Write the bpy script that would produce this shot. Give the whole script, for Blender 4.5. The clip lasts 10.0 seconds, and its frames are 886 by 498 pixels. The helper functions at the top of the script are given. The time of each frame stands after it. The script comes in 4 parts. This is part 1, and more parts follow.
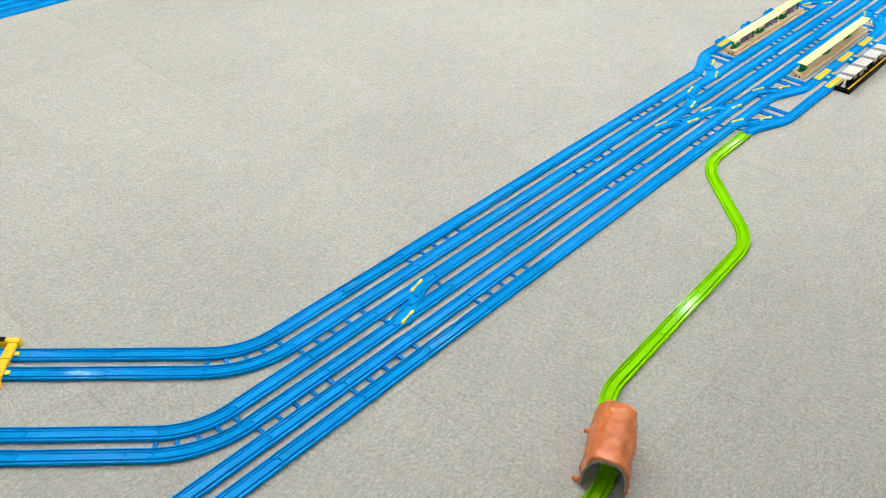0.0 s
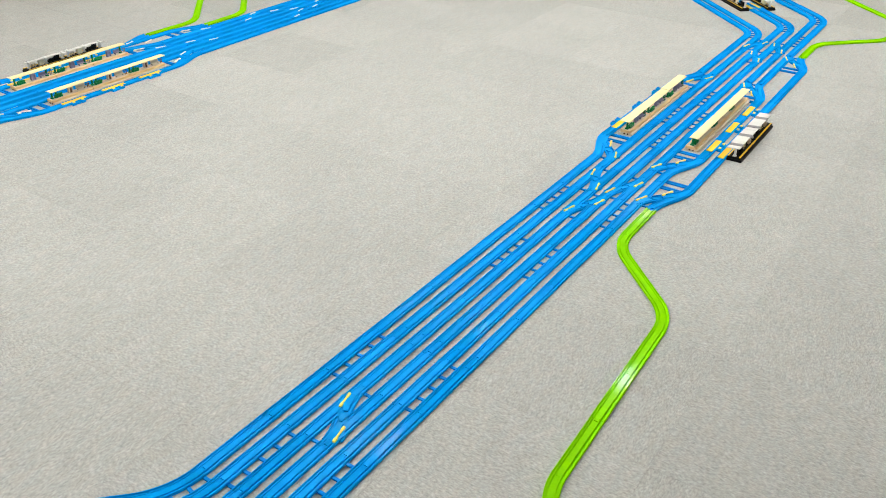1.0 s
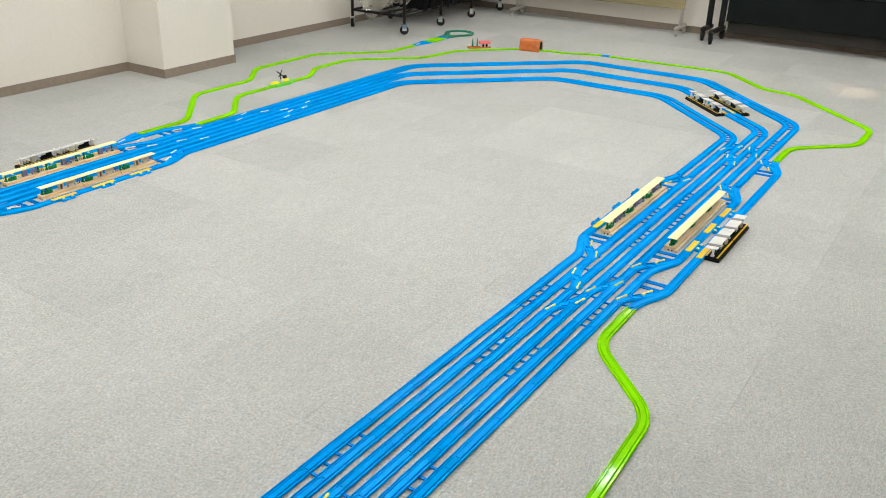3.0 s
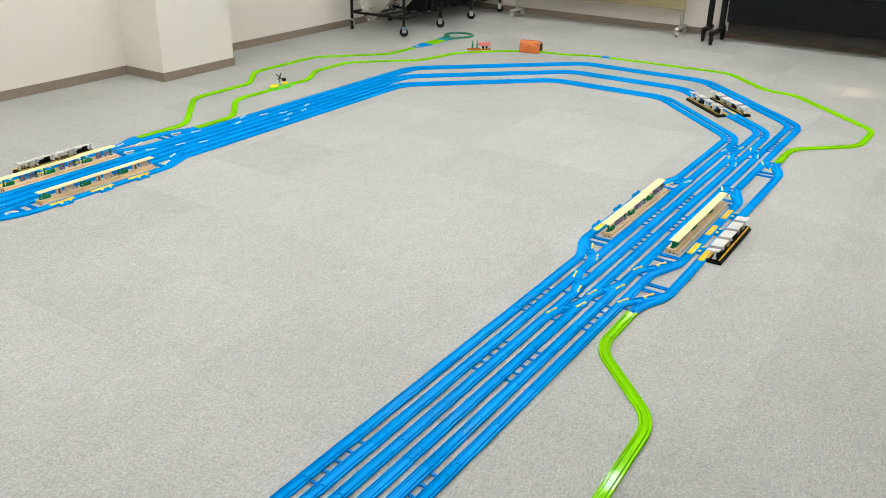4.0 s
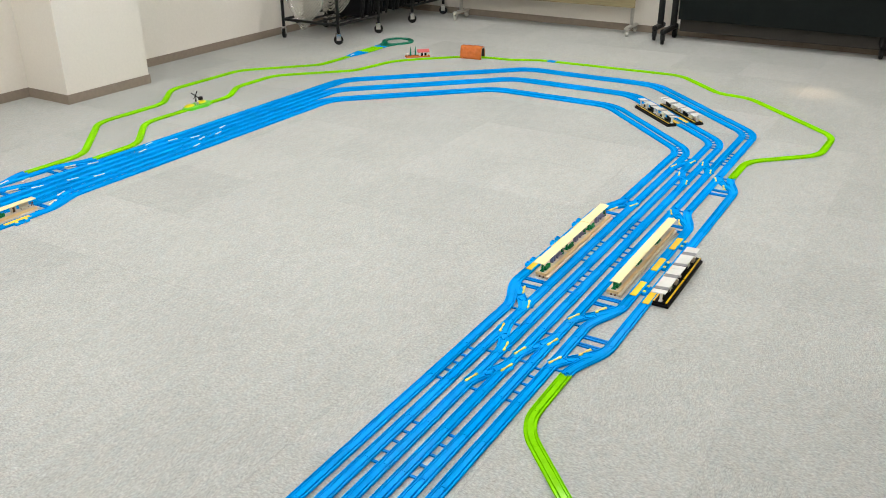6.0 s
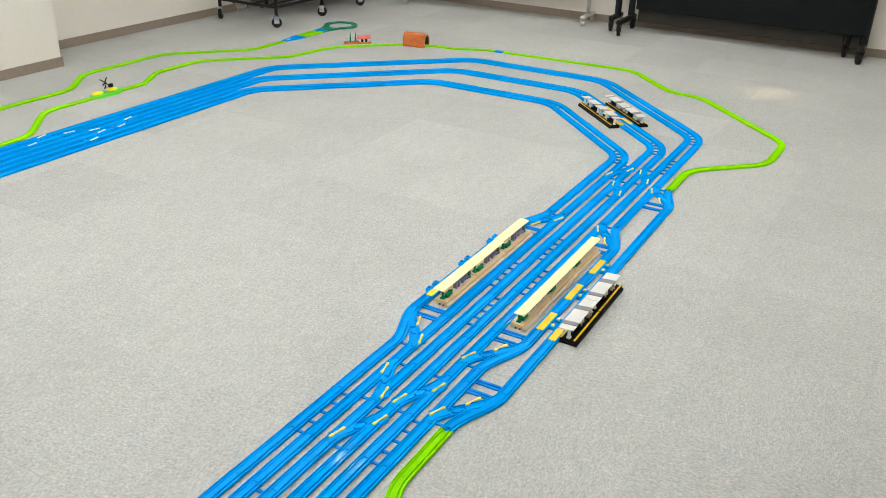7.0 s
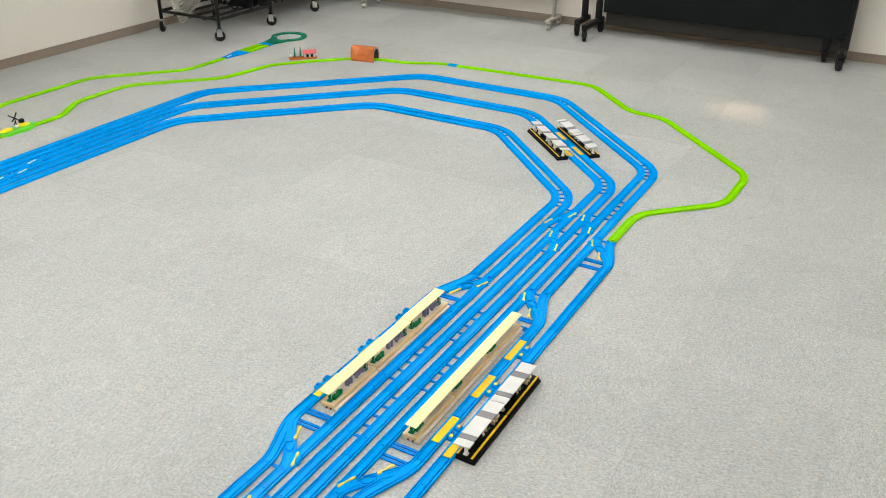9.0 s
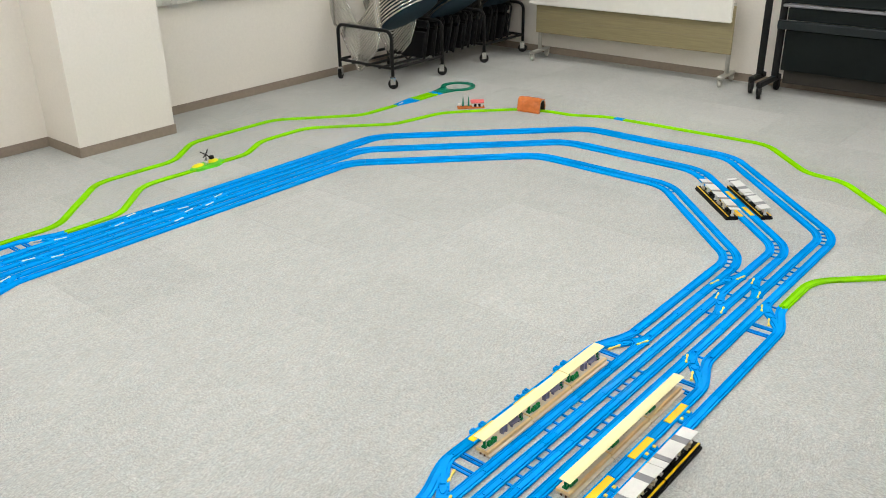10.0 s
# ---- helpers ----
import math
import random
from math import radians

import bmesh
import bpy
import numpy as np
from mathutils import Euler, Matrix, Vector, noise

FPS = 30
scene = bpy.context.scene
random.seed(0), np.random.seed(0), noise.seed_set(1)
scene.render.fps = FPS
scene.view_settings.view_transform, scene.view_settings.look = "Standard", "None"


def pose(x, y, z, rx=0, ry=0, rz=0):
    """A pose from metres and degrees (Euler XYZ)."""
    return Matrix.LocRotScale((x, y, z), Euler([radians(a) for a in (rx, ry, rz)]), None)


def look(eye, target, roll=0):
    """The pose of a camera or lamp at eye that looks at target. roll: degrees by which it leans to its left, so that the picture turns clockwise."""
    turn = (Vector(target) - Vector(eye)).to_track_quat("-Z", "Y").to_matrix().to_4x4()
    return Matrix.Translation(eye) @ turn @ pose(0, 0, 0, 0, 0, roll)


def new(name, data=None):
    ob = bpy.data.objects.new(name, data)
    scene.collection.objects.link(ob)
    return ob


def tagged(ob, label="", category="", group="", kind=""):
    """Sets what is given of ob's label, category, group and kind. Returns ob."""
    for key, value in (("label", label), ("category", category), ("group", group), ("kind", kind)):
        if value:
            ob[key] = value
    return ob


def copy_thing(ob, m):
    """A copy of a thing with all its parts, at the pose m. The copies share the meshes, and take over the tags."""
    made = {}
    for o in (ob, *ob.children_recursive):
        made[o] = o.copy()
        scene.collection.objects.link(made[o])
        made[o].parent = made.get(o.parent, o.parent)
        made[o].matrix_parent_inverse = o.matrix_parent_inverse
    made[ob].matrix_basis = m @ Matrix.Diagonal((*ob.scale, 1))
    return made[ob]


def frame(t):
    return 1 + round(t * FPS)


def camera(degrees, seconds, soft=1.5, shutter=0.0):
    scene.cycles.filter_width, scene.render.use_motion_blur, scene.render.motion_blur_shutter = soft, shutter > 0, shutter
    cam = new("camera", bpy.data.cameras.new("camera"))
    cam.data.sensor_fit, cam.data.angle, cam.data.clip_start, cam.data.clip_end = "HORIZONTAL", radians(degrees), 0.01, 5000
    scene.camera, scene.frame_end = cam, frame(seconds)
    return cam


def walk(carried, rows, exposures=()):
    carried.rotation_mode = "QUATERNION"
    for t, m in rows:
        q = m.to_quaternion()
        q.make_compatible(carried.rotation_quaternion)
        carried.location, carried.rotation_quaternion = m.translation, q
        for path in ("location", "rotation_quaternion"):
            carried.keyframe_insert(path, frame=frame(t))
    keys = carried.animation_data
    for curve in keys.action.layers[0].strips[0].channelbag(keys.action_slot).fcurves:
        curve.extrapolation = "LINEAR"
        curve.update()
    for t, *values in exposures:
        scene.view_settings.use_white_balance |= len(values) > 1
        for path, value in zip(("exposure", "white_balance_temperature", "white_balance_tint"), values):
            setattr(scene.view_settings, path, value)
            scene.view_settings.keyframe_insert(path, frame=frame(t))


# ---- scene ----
cam = camera(55.0, 10.0, soft=1.0)
PATH = [
    (0, (1.11, -1.107, 1.423), (0.086, 0.114, 0.215), 3.1),
    (0.5, (1.09, -1.086, 1.438), (0.095, 0.235, 0.313), 1.2),
    (1, (1.086, -1.073, 1.451), (0.132, 0.349, 0.417), 0.6),
    (1.5, (1.095, -1.086, 1.466), (0.136, 0.38, 0.5), 0.4),
    (2, (1.108, -1.099, 1.479), (0.138, 0.397, 0.574), 0.5),
    (2.5, (1.115, -1.096, 1.477), (0.126, 0.427, 0.639), 1.4),
    (4, (1.104, -1.063, 1.473), (0.111, 0.461, 0.64), 1.1),
    (4.5, (1.118, -1.055, 1.482), (0.125, 0.469, 0.65), 0.6),
    (5, (1.127, -0.958, 1.475), (0.156, 0.577, 0.638), -0.1),
    (6.3, (1.017, -0.4, 1.465), (0.12, 1.174, 0.617), 0.1),
    (6.5, (1.022, -0.308, 1.454), (0.159, 1.281, 0.598), 0.5),
    (7, (1.097, -0.054, 1.462), (0.216, 1.509, 0.578), 1.6),
    (7.5, (1.118, 0.183, 1.446), (0.22, 1.678, 0.467), 1.5),
    (8, (1.056, 0.407, 1.48), (0.195, 1.92, 0.497), 1.9),
    (8.5, (1.098, 0.521, 1.548), (0.236, 2.044, 0.58), 0.5),
    (9, (1.164, 0.557, 1.614), (0.282, 2.091, 0.682), 0.2),
    (9.5, (1.161, 0.547, 1.631), (0.12, 2.014, 0.757), -1.2),
    (10, (1.133, 0.513, 1.628), (-0.061, 1.888, 0.799), -1.0),
]
walk(cam, [(t, look(eye, target, roll)) for t, eye, target, roll in PATH], exposures=[(0.0, 0.10, 6650, 10), (1.0, 0.06, 6600, 10), (2.5, 0.02, 6500, 10), (10.0, 0.0, 6500, 10)])

# ---- light ----
world = bpy.data.worlds.new("world")
scene.world = world
world.use_nodes = True
world.node_tree.nodes["Background"].inputs[0].default_value = (0.9, 0.95, 1.0, 1)
world.node_tree.nodes["Background"].inputs[1].default_value = 0.05
LAMP_POWER = 50.5          # emission of each ceiling diffuser
ROOM_X0, ROOM_X1, ROOM_Y0, ROOM_Y1, ROOM_H = -4.24, 3.30, -3.20, 7.15, 2.60


# ---- materials ----
def mat(name, colour, rough=0.5, metal=0.0, coat=0.0):
    m = bpy.data.materials.new(name)
    m.use_nodes = True
    b = m.node_tree.nodes["Principled BSDF"]
    b.inputs["Base Color"].default_value = (*colour, 1)
    b.inputs["Roughness"].default_value = rough
    b.inputs["Metallic"].default_value = metal
    b.inputs["Coat Weight"].default_value = coat
    return m


def node(m, kind, **values):
    n = m.node_tree.nodes.new(kind)
    for key, value in values.items():
        n.inputs[key].default_value = value
    return n


def link(m, a, out, b, inp):
    m.node_tree.links.new(a.outputs[out], b.inputs[inp])


def grain(m, scale, low, high, colour, detail=4.0, bump=0.0, stretch=(1, 1, 1), coords="Object", each=0.0, fine=0.0):
    """Colour varied by noise between low and high times the base, with bump; each: variation piece by piece; fine: a second, smaller grain."""
    b = m.node_tree.nodes["Principled BSDF"]
    tc = node(m, "ShaderNodeTexCoord")
    mp = node(m, "ShaderNodeMapping")
    mp.inputs["Scale"].default_value = stretch
    link(m, tc, coords, mp, "Vector")
    nz = node(m, "ShaderNodeTexNoise", Scale=scale, Detail=detail, Roughness=0.6)
    link(m, mp, "Vector", nz, "Vector")
    rg = node(m, "ShaderNodeMapRange")
    rg.inputs["From Min"].default_value, rg.inputs["From Max"].default_value = 0.25, 0.75
    rg.inputs["To Min"].default_value, rg.inputs["To Max"].default_value = low, high
    link(m, nz, "Fac", rg, "Value")
    last = rg
    if fine:
        nf = node(m, "ShaderNodeTexNoise", Scale=scale * 11, Detail=2.0)
        link(m, mp, "Vector", nf, "Vector")
        rf = node(m, "ShaderNodeMapRange")
        rf.inputs["From Min"].default_value, rf.inputs["From Max"].default_value = 0.25, 0.75
        rf.inputs["To Min"].default_value, rf.inputs["To Max"].default_value = 1 - fine, 1 + fine
        link(m, nf, "Fac", rf, "Value")
        mm = node(m, "ShaderNodeMath")
        mm.operation = "MULTIPLY"
        link(m, last, 0, mm, 0)
        link(m, rf, 0, mm, 1)
        last = mm
    if each:
        oi = node(m, "ShaderNodeObjectInfo")
        re_ = node(m, "ShaderNodeMapRange")
        re_.inputs["To Min"].default_value, re_.inputs["To Max"].default_value = 1 - each, 1 + each
        link(m, oi, "Random", re_, "Value")
        mm = node(m, "ShaderNodeMath")
        mm.operation = "MULTIPLY"
        link(m, last, 0, mm, 0)
        link(m, re_, 0, mm, 1)
        last = mm
    vm = node(m, "ShaderNodeVectorMath")
    vm.operation = "SCALE"
    vm.inputs[0].default_value = colour
    link(m, last, 0, vm, "Scale")
    link(m, vm, "Vector", b, "Base Color")
    if bump:
        bp = node(m, "ShaderNodeBump", Strength=bump, Distance=0.002)
        link(m, nz, "Fac", bp, "Height")
        link(m, bp, "Normal", b, "Normal")
    return m


def plastic(name, colour, rough=0.28, each=0.06, gloss=0.22):
    m = mat(name, colour, rough)
    m.node_tree.nodes["Principled BSDF"].inputs["Specular IOR Level"].default_value = gloss
    return grain(m, 14.0, 0.92, 1.08, colour, each=each, fine=0.03)


def satin(m, share, rough, spread=0.22):
    """A thin even gloss over the coloured plastic."""
    b = m.node_tree.nodes["Principled BSDF"]
    b.inputs["Specular IOR Level"].default_value = 0.0
    gl = node(m, "ShaderNodeBsdfGlossy", Roughness=rough)
    oi = node(m, "ShaderNodeObjectInfo")
    worn = node(m, "ShaderNodeMapRange")
    worn.inputs["To Min"].default_value, worn.inputs["To Max"].default_value = rough, rough + spread
    link(m, oi, "Random", worn, "Value")
    link(m, worn, 0, gl, "Roughness")
    mx = node(m, "ShaderNodeMixShader", Fac=share)
    link(m, b, "BSDF", mx, 1)
    link(m, gl, "BSDF", mx, 2)
    link(m, mx, "Shader", m.node_tree.nodes["Material Output"], "Surface")
    return m


def carpet_material():
    """Heather-grey loop pile: soft flecks a few millimetres long, brushed clumps, warm and cool patches, tile by tile slightly different."""
    m = mat("carpet", (0.4, 0.4, 0.39), 0.95)
    b = m.node_tree.nodes["Principled BSDF"]
    b.inputs["Specular IOR Level"].default_value = 0.15
    geo = node(m, "ShaderNodeNewGeometry")
    tc = node(m, "ShaderNodeTexCoord")
    oi = node(m, "ShaderNodeObjectInfo")

    def layer(scale, low, high, stretch=(1, 1, 1), turn=0, source=(tc, "Object"), detail=2.0, spread=0.22):
        mp = node(m, "ShaderNodeMapping")
        mp.inputs["Scale"].default_value = stretch
        mp.inputs["Rotation"].default_value = (0, 0, radians(turn))
        link(m, *source, mp, "Vector")
        nz = node(m, "ShaderNodeTexNoise", Scale=scale, Detail=detail, Roughness=0.6)
        link(m, mp, "Vector", nz, "Vector")
        rg = node(m, "ShaderNodeMapRange")
        rg.inputs["From Min"].default_value, rg.inputs["From Max"].default_value = 0.5 - spread, 0.5 + spread
        rg.inputs["To Min"].default_value, rg.inputs["To Max"].default_value = low, high
        link(m, nz, "Fac", rg, "Value")
        return nz, rg

    loop_a, ra = layer(300.0, 0.80, 1.20, (1.0, 0.32, 1.0), 8)
    loop_b, rb = layer(210.0, 0.82, 1.18, (0.75, 0.45, 1.0), -28)
    clump, rc = layer(85.0, 0.91, 1.09, (1.0, 0.28, 1.0), 14)
    patch, rp = layer(17.0, 0.96, 1.04, (1.0, 0.55, 1.0), -20, (geo, "Position"), 4.0)
    wide, rw = layer(1.9, 0.955, 1.045, (1, 1, 1), 0, (geo, "Position"), 5.0)
    ro = node(m, "ShaderNodeMapRange")
    ro.inputs["To Min"].default_value, ro.inputs["To Max"].default_value = 0.975, 1.025
    link(m, oi, "Random", ro, "Value")
    nap = node(m, "ShaderNodeMapRange")
    nap.inputs["To Min"].default_value, nap.inputs["To Max"].default_value = 0.02, 0.22
    link(m, oi, "Random", nap, "Value")
    link(m, nap, 0, b, "Sheen Weight")
    b.inputs["Sheen Roughness"].default_value = 0.4
    last = ra
    for other in (rb, rc, rp, rw, ro):
        mm = node(m, "ShaderNodeMath")
        mm.operation = "MULTIPLY"
        link(m, last, 0, mm, 0)
        link(m, other, 0, mm, 1)
        last = mm
    tint = node(m, "ShaderNodeValToRGB")
    tint.color_ramp.elements[0].position, tint.color_ramp.elements[0].color = 0.36, (0.430, 0.425, 0.400, 1)
    tint.color_ramp.elements[1].position, tint.color_ramp.elements[1].color = 0.64, (0.412, 0.430, 0.420, 1)
    hue, _ = layer(42.0, 0, 1, (1.0, 0.5, 1.0), 30, (geo, "Position"), 3.0)
    link(m, hue, "Fac", tint, "Fac")
    vm = node(m, "ShaderNodeVectorMath")
    vm.operation = "SCALE"
    link(m, tint, "Color", vm, 0)
    link(m, last, 0, vm, "Scale")
    link(m, vm, "Vector", b, "Base Color")
    bp = node(m, "ShaderNodeBump", Strength=0.14, Distance=0.0015)
    link(m, loop_b, "Fac", bp, "Height")
    link(m, bp, "Normal", b, "Normal")
    return m


BLUE = satin(plastic("blue_plastic", (0.0, 0.315, 0.80), 0.13), 0.007, 0.025, 0.40)
BLUE_DARK = satin(plastic("blue_tie_plastic", (0.0, 0.22, 0.70), 0.3), 0.012, 0.2)
GREEN = satin(plastic("lime_plastic", (0.245, 0.67, 0.001), 0.12), 0.03, 0.05, 0.03)
DEEP_GREEN = plastic("deep_green_plastic", (0.0, 0.20, 0.11), 0.35)
YELLOW = plastic("yellow_plastic", (0.95, 0.77, 0.13), 0.3)
HILL = plastic("grass_green_plastic", (0.09, 0.55, 0.01), 0.3)
BRIGHT_YELLOW = plastic("bright_yellow_plastic", (0.93, 0.80, 0.02), 0.3)
ORANGE_YELLOW = plastic("amber_plastic", (0.95, 0.60, 0.01), 0.35)
ROOF_CREAM = plastic("cream_roof_plastic", (0.86, 0.78, 0.42), 0.35, 0.02)
TAN = plastic("tan_plastic", (0.82, 0.58, 0.29), 0.4, 0.03)
PAVING = plastic("platform_grey_plastic", (0.68, 0.58, 0.46), 0.5, 0.03)
DARK_GREEN = plastic("bottle_green_plastic", (0.0, 0.20, 0.055), 0.3)
LEAF = plastic("hedge_green_plastic", (0.005, 0.27, 0.06), 0.4)
BROWN = plastic("brown_plastic", (0.16, 0.075, 0.04), 0.4)
LILAC = plastic("grey_violet_plastic", (0.25, 0.23, 0.33), 0.4)
BLACK = plastic("black_plastic", (0.008, 0.008, 0.009), 0.5, gloss=0.08)
WHITE_P = plastic("white_plastic", (0.80, 0.80, 0.78), 0.35, 0.02)
CANOPY = plastic("off_white_plastic", (0.66, 0.66, 0.63), 0.35, 0.02)
PALE_YELLOW = plastic("pale_yellow_plastic", (0.88, 0.85, 0.66), 0.3)
GREY_P = plastic("grey_plastic", (0.22, 0.22, 0.23), 0.4)
PINK = plastic("pink_plastic", (0.75, 0.16, 0.16), 0.4)
ROCK = grain(mat("orange_brown_plastic", (0.52, 0.135, 0.03), 0.16), 34.0, 0.85, 1.15, (0.62, 0.165, 0.035), bump=1.0)
RIM_GREY = grain(mat("grey_cast_edge", (0.28, 0.26, 0.21), 0.6), 220.0, 0.6, 1.4, (0.28, 0.26, 0.21), bump=0.6)
TUNNEL_SHADE = grain(mat("tunnel_inside_shade", (0.03, 0.027, 0.024), 0.7), 40.0, 0.8, 1.2, (0.03, 0.027, 0.024))
CARPET = carpet_material()
WALL = grain(mat("wall_paper", (0.78, 0.735, 0.665), 0.75), 60.0, 0.97, 1.03, (0.78, 0.735, 0.665), bump=0.25, fine=0.02)
SKIRT = grain(mat("skirting_vinyl", (0.27, 0.22, 0.175), 0.55), 30.0, 0.9, 1.1, (0.27, 0.22, 0.175))
CEIL = grain(mat("ceiling_board", (0.5, 0.5, 0.49), 0.9), 40.0, 0.95, 1.05, (0.5, 0.5, 0.49))
FRAME_BLACK = grain(mat("black_steel", (0.012, 0.012, 0.012), 0.4), 50.0, 0.8, 1.2, (0.014, 0.014, 0.014))
CHROME = grain(mat("chrome", (0.75, 0.74, 0.70), 0.16, 1.0), 30.0, 0.93, 1.04, (0.75, 0.74, 0.70))
SHADED_CHROME = grain(mat("shaded_chrome", (0.10, 0.095, 0.085), 0.4, 1.0), 30.0, 0.85, 1.1, (0.10, 0.095, 0.085))
SEAT = grain(mat("blue_grey_vinyl", (0.024, 0.048, 0.070), 0.5), 40.0, 0.85, 1.15, (0.024, 0.048, 0.070), bump=0.2)
WOOD = grain(mat("pale_ash_laminate", (0.33, 0.275, 0.145), 0.5), 5.0, 0.82, 1.14, (0.33, 0.275, 0.145), stretch=(1, 6, 22), fine=0.04)
TABLE_WHITE = grain(mat("white_laminate", (0.78, 0.76, 0.70), 0.4), 20.0, 0.97, 1.03, (0.78, 0.76, 0.70))
ALU = grain(mat("painted_aluminium", (0.55, 0.53, 0.48), 0.35, 0.6), 30.0, 0.92, 1.06, (0.55, 0.53, 0.48))
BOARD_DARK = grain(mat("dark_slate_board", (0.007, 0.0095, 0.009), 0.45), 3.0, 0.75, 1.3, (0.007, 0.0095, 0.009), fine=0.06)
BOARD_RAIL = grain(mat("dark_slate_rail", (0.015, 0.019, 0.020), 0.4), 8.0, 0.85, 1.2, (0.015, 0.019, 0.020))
UNDER_BOARD_SHADE = grain(mat("under_board_shade", (0.022, 0.017, 0.012), 0.6), 6.0, 0.8, 1.2, (0.022, 0.017, 0.012), fine=0.05)
RUBBER = grain(mat("black_rubber", (0.012, 0.012, 0.012), 0.6), 60.0, 0.8, 1.3, (0.012, 0.012, 0.012))
CURTAIN = grain(mat("pale_blind_fabric", (0.55, 0.55, 0.50), 0.85), 80.0, 0.92, 1.06, (0.55, 0.55, 0.50))
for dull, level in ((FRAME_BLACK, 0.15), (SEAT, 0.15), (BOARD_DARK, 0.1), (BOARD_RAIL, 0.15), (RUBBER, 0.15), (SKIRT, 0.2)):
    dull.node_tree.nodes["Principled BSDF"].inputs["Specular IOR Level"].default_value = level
GLOW = bpy.data.materials.new("lamp_diffuser")
GLOW.use_nodes = True
GLOW.node_tree.nodes["Principled BSDF"].inputs["Emission Color"].default_value = (1.0, 0.985, 0.95, 1)
GLOW.node_tree.nodes["Principled BSDF"].inputs["Emission Strength"].default_value = LAMP_POWER


# ---- building helpers ----
def mesh_of(name, bm, material, smooth=False):
    bmesh.ops.recalc_face_normals(bm, faces=bm.faces[:])
    me = bpy.data.meshes.new(name)
    bm.to_mesh(me)
    bm.free()
    me.materials.append(material)
    if smooth:
        for p in me.polygons:
            p.use_smooth = True
    return me


def part(name, bm, material, parent, label="", smooth=False):
    ob = new(name, bm if isinstance(bm, bpy.types.Mesh) else mesh_of(name, bm, material, smooth))
    ob.parent = parent
    return tagged(ob, label) if label else ob


def thing(name, label, category, group="", kind="", m=None):
    ob = new(name)
    ob.empty_display_size = 0.05
    if m is not None:
        ob.matrix_basis = m
    return tagged(ob, label, category, group, kind)


def solid(name, bm, material, label, category, group="", kind="", m=None, smooth=False):
    ob = new(name, bm if isinstance(bm, bpy.types.Mesh) else mesh_of(name, bm, material, smooth))
    if m is not None:
        ob.matrix_basis = m
    return tagged(ob, label, category, group, kind)


def box(bm, x0, x1, y0, y1, z0, z1, bevel=0.0, m=None):
    made = bmesh.ops.create_cube(bm, size=1.0)["verts"]
    for v in made:
        v.co = Vector(((x0 + x1) / 2 + v.co.x * (x1 - x0), (y0 + y1) / 2 + v.co.y * (y1 - y0), (z0 + z1) / 2 + v.co.z * (z1 - z0)))
    if m is not None:
        bmesh.ops.transform(bm, matrix=m, verts=made)
    if bevel:
        edges = list({e for v in made for e in v.link_edges})
        bmesh.ops.bevel(bm, geom=edges, offset=bevel, segments=1, affect="EDGES")
    return bm


def boxes(*specs, bevel=0.0):
    bm = bmesh.new()
    for sp in specs:
        box(bm, *sp, bevel=bevel)
    return bm


def tube(bm, points, r, sides=8, caps=True):
    """A round bar along the points."""
    pts = [Vector(p) for p in points]
    rings, side = [], None
    for i, p in enumerate(pts):
        d = (pts[min(i + 1, len(pts) - 1)] - pts[max(i - 1, 0)]).normalized()
        if side is None:
            side = d.cross(Vector((0, 0, 1)) if abs(d.z) < 0.9 else Vector((1, 0, 0))).normalized()
        side = (side - d * side.dot(d)).normalized()
        up = d.cross(side)
        rings.append([bm.verts.new(p + r * (math.cos(2 * math.pi * k / sides) * side + math.sin(2 * math.pi * k / sides) * up)) for k in range(sides)])
    for a, b in zip(rings, rings[1:]):
        for k in range(sides):
            bm.faces.new((a[k], a[(k + 1) % sides], b[(k + 1) % sides], b[k]))
    if caps:
        bm.faces.new(rings[0][::-1])
        bm.faces.new(rings[-1])
    return bm


def sweep(bm, path, profile):
    """A closed profile of (across, up) carried along path rows of (x, y, heading)."""
    rings = []
    for x, y, h in path:
        rx, ry = math.sin(h), -math.cos(h)          # to the right of the heading
        rings.append([bm.verts.new((x + u * rx, y + u * ry, z)) for u, z in profile])
    n = len(profile)
    for a, b in zip(rings, rings[1:]):
        for k in range(n):
            bm.faces.new((a[k], a[(k + 1) % n], b[(k + 1) % n], b[k]))
    bm.faces.new(rings[0])
    bm.faces.new(rings[-1][::-1])
    return bm


# ---- rails: 38 mm wide, laid 60 mm apart, 216 mm long ----
HALF = [(0.0173, 0.0), (0.0173, 0.0024), (0.0188, 0.0030), (0.0188, 0.0060), (0.0110, 0.0060), (0.0110, 0.0006)]
BASE = [(-u, z) for u, z in HALF] + HALF[::-1]
LIP = [(0.0158, 0.0054), (0.0160, 0.0094), (0.0164, 0.0099), (0.0183, 0.0099), (0.0189, 0.0093), (0.0190, 0.0022)]
CROWN = [(-0.0082, 0.0003), (-0.0082, 0.0069), (-0.0078, 0.0074), (0.0078, 0.0074), (0.0082, 0.0069), (0.0082, 0.0003)]
CHEEK = [(0.0056, 0.0003), (0.0056, 0.0072), (0.0060, 0.0074), (0.0078, 0.0074), (0.0082, 0.0069), (0.0082, 0.0003)]
PLATE = [(-0.0186, 0.0012), (-0.0186, 0.0024), (0.0186, 0.0024), (0.0186, 0.0012)]
BAND = [(0.0106, 0.0014), (0.0106, 0.0062), (0.0164, 0.0062), (0.0164, 0.0014)]
STEP, PITCH, RIN, ROUT = 0.216, 0.060, 0.216, 0.276


def straight_path(length):
    return [(0, 0, math.pi / 2), (0, length, math.pi / 2)]


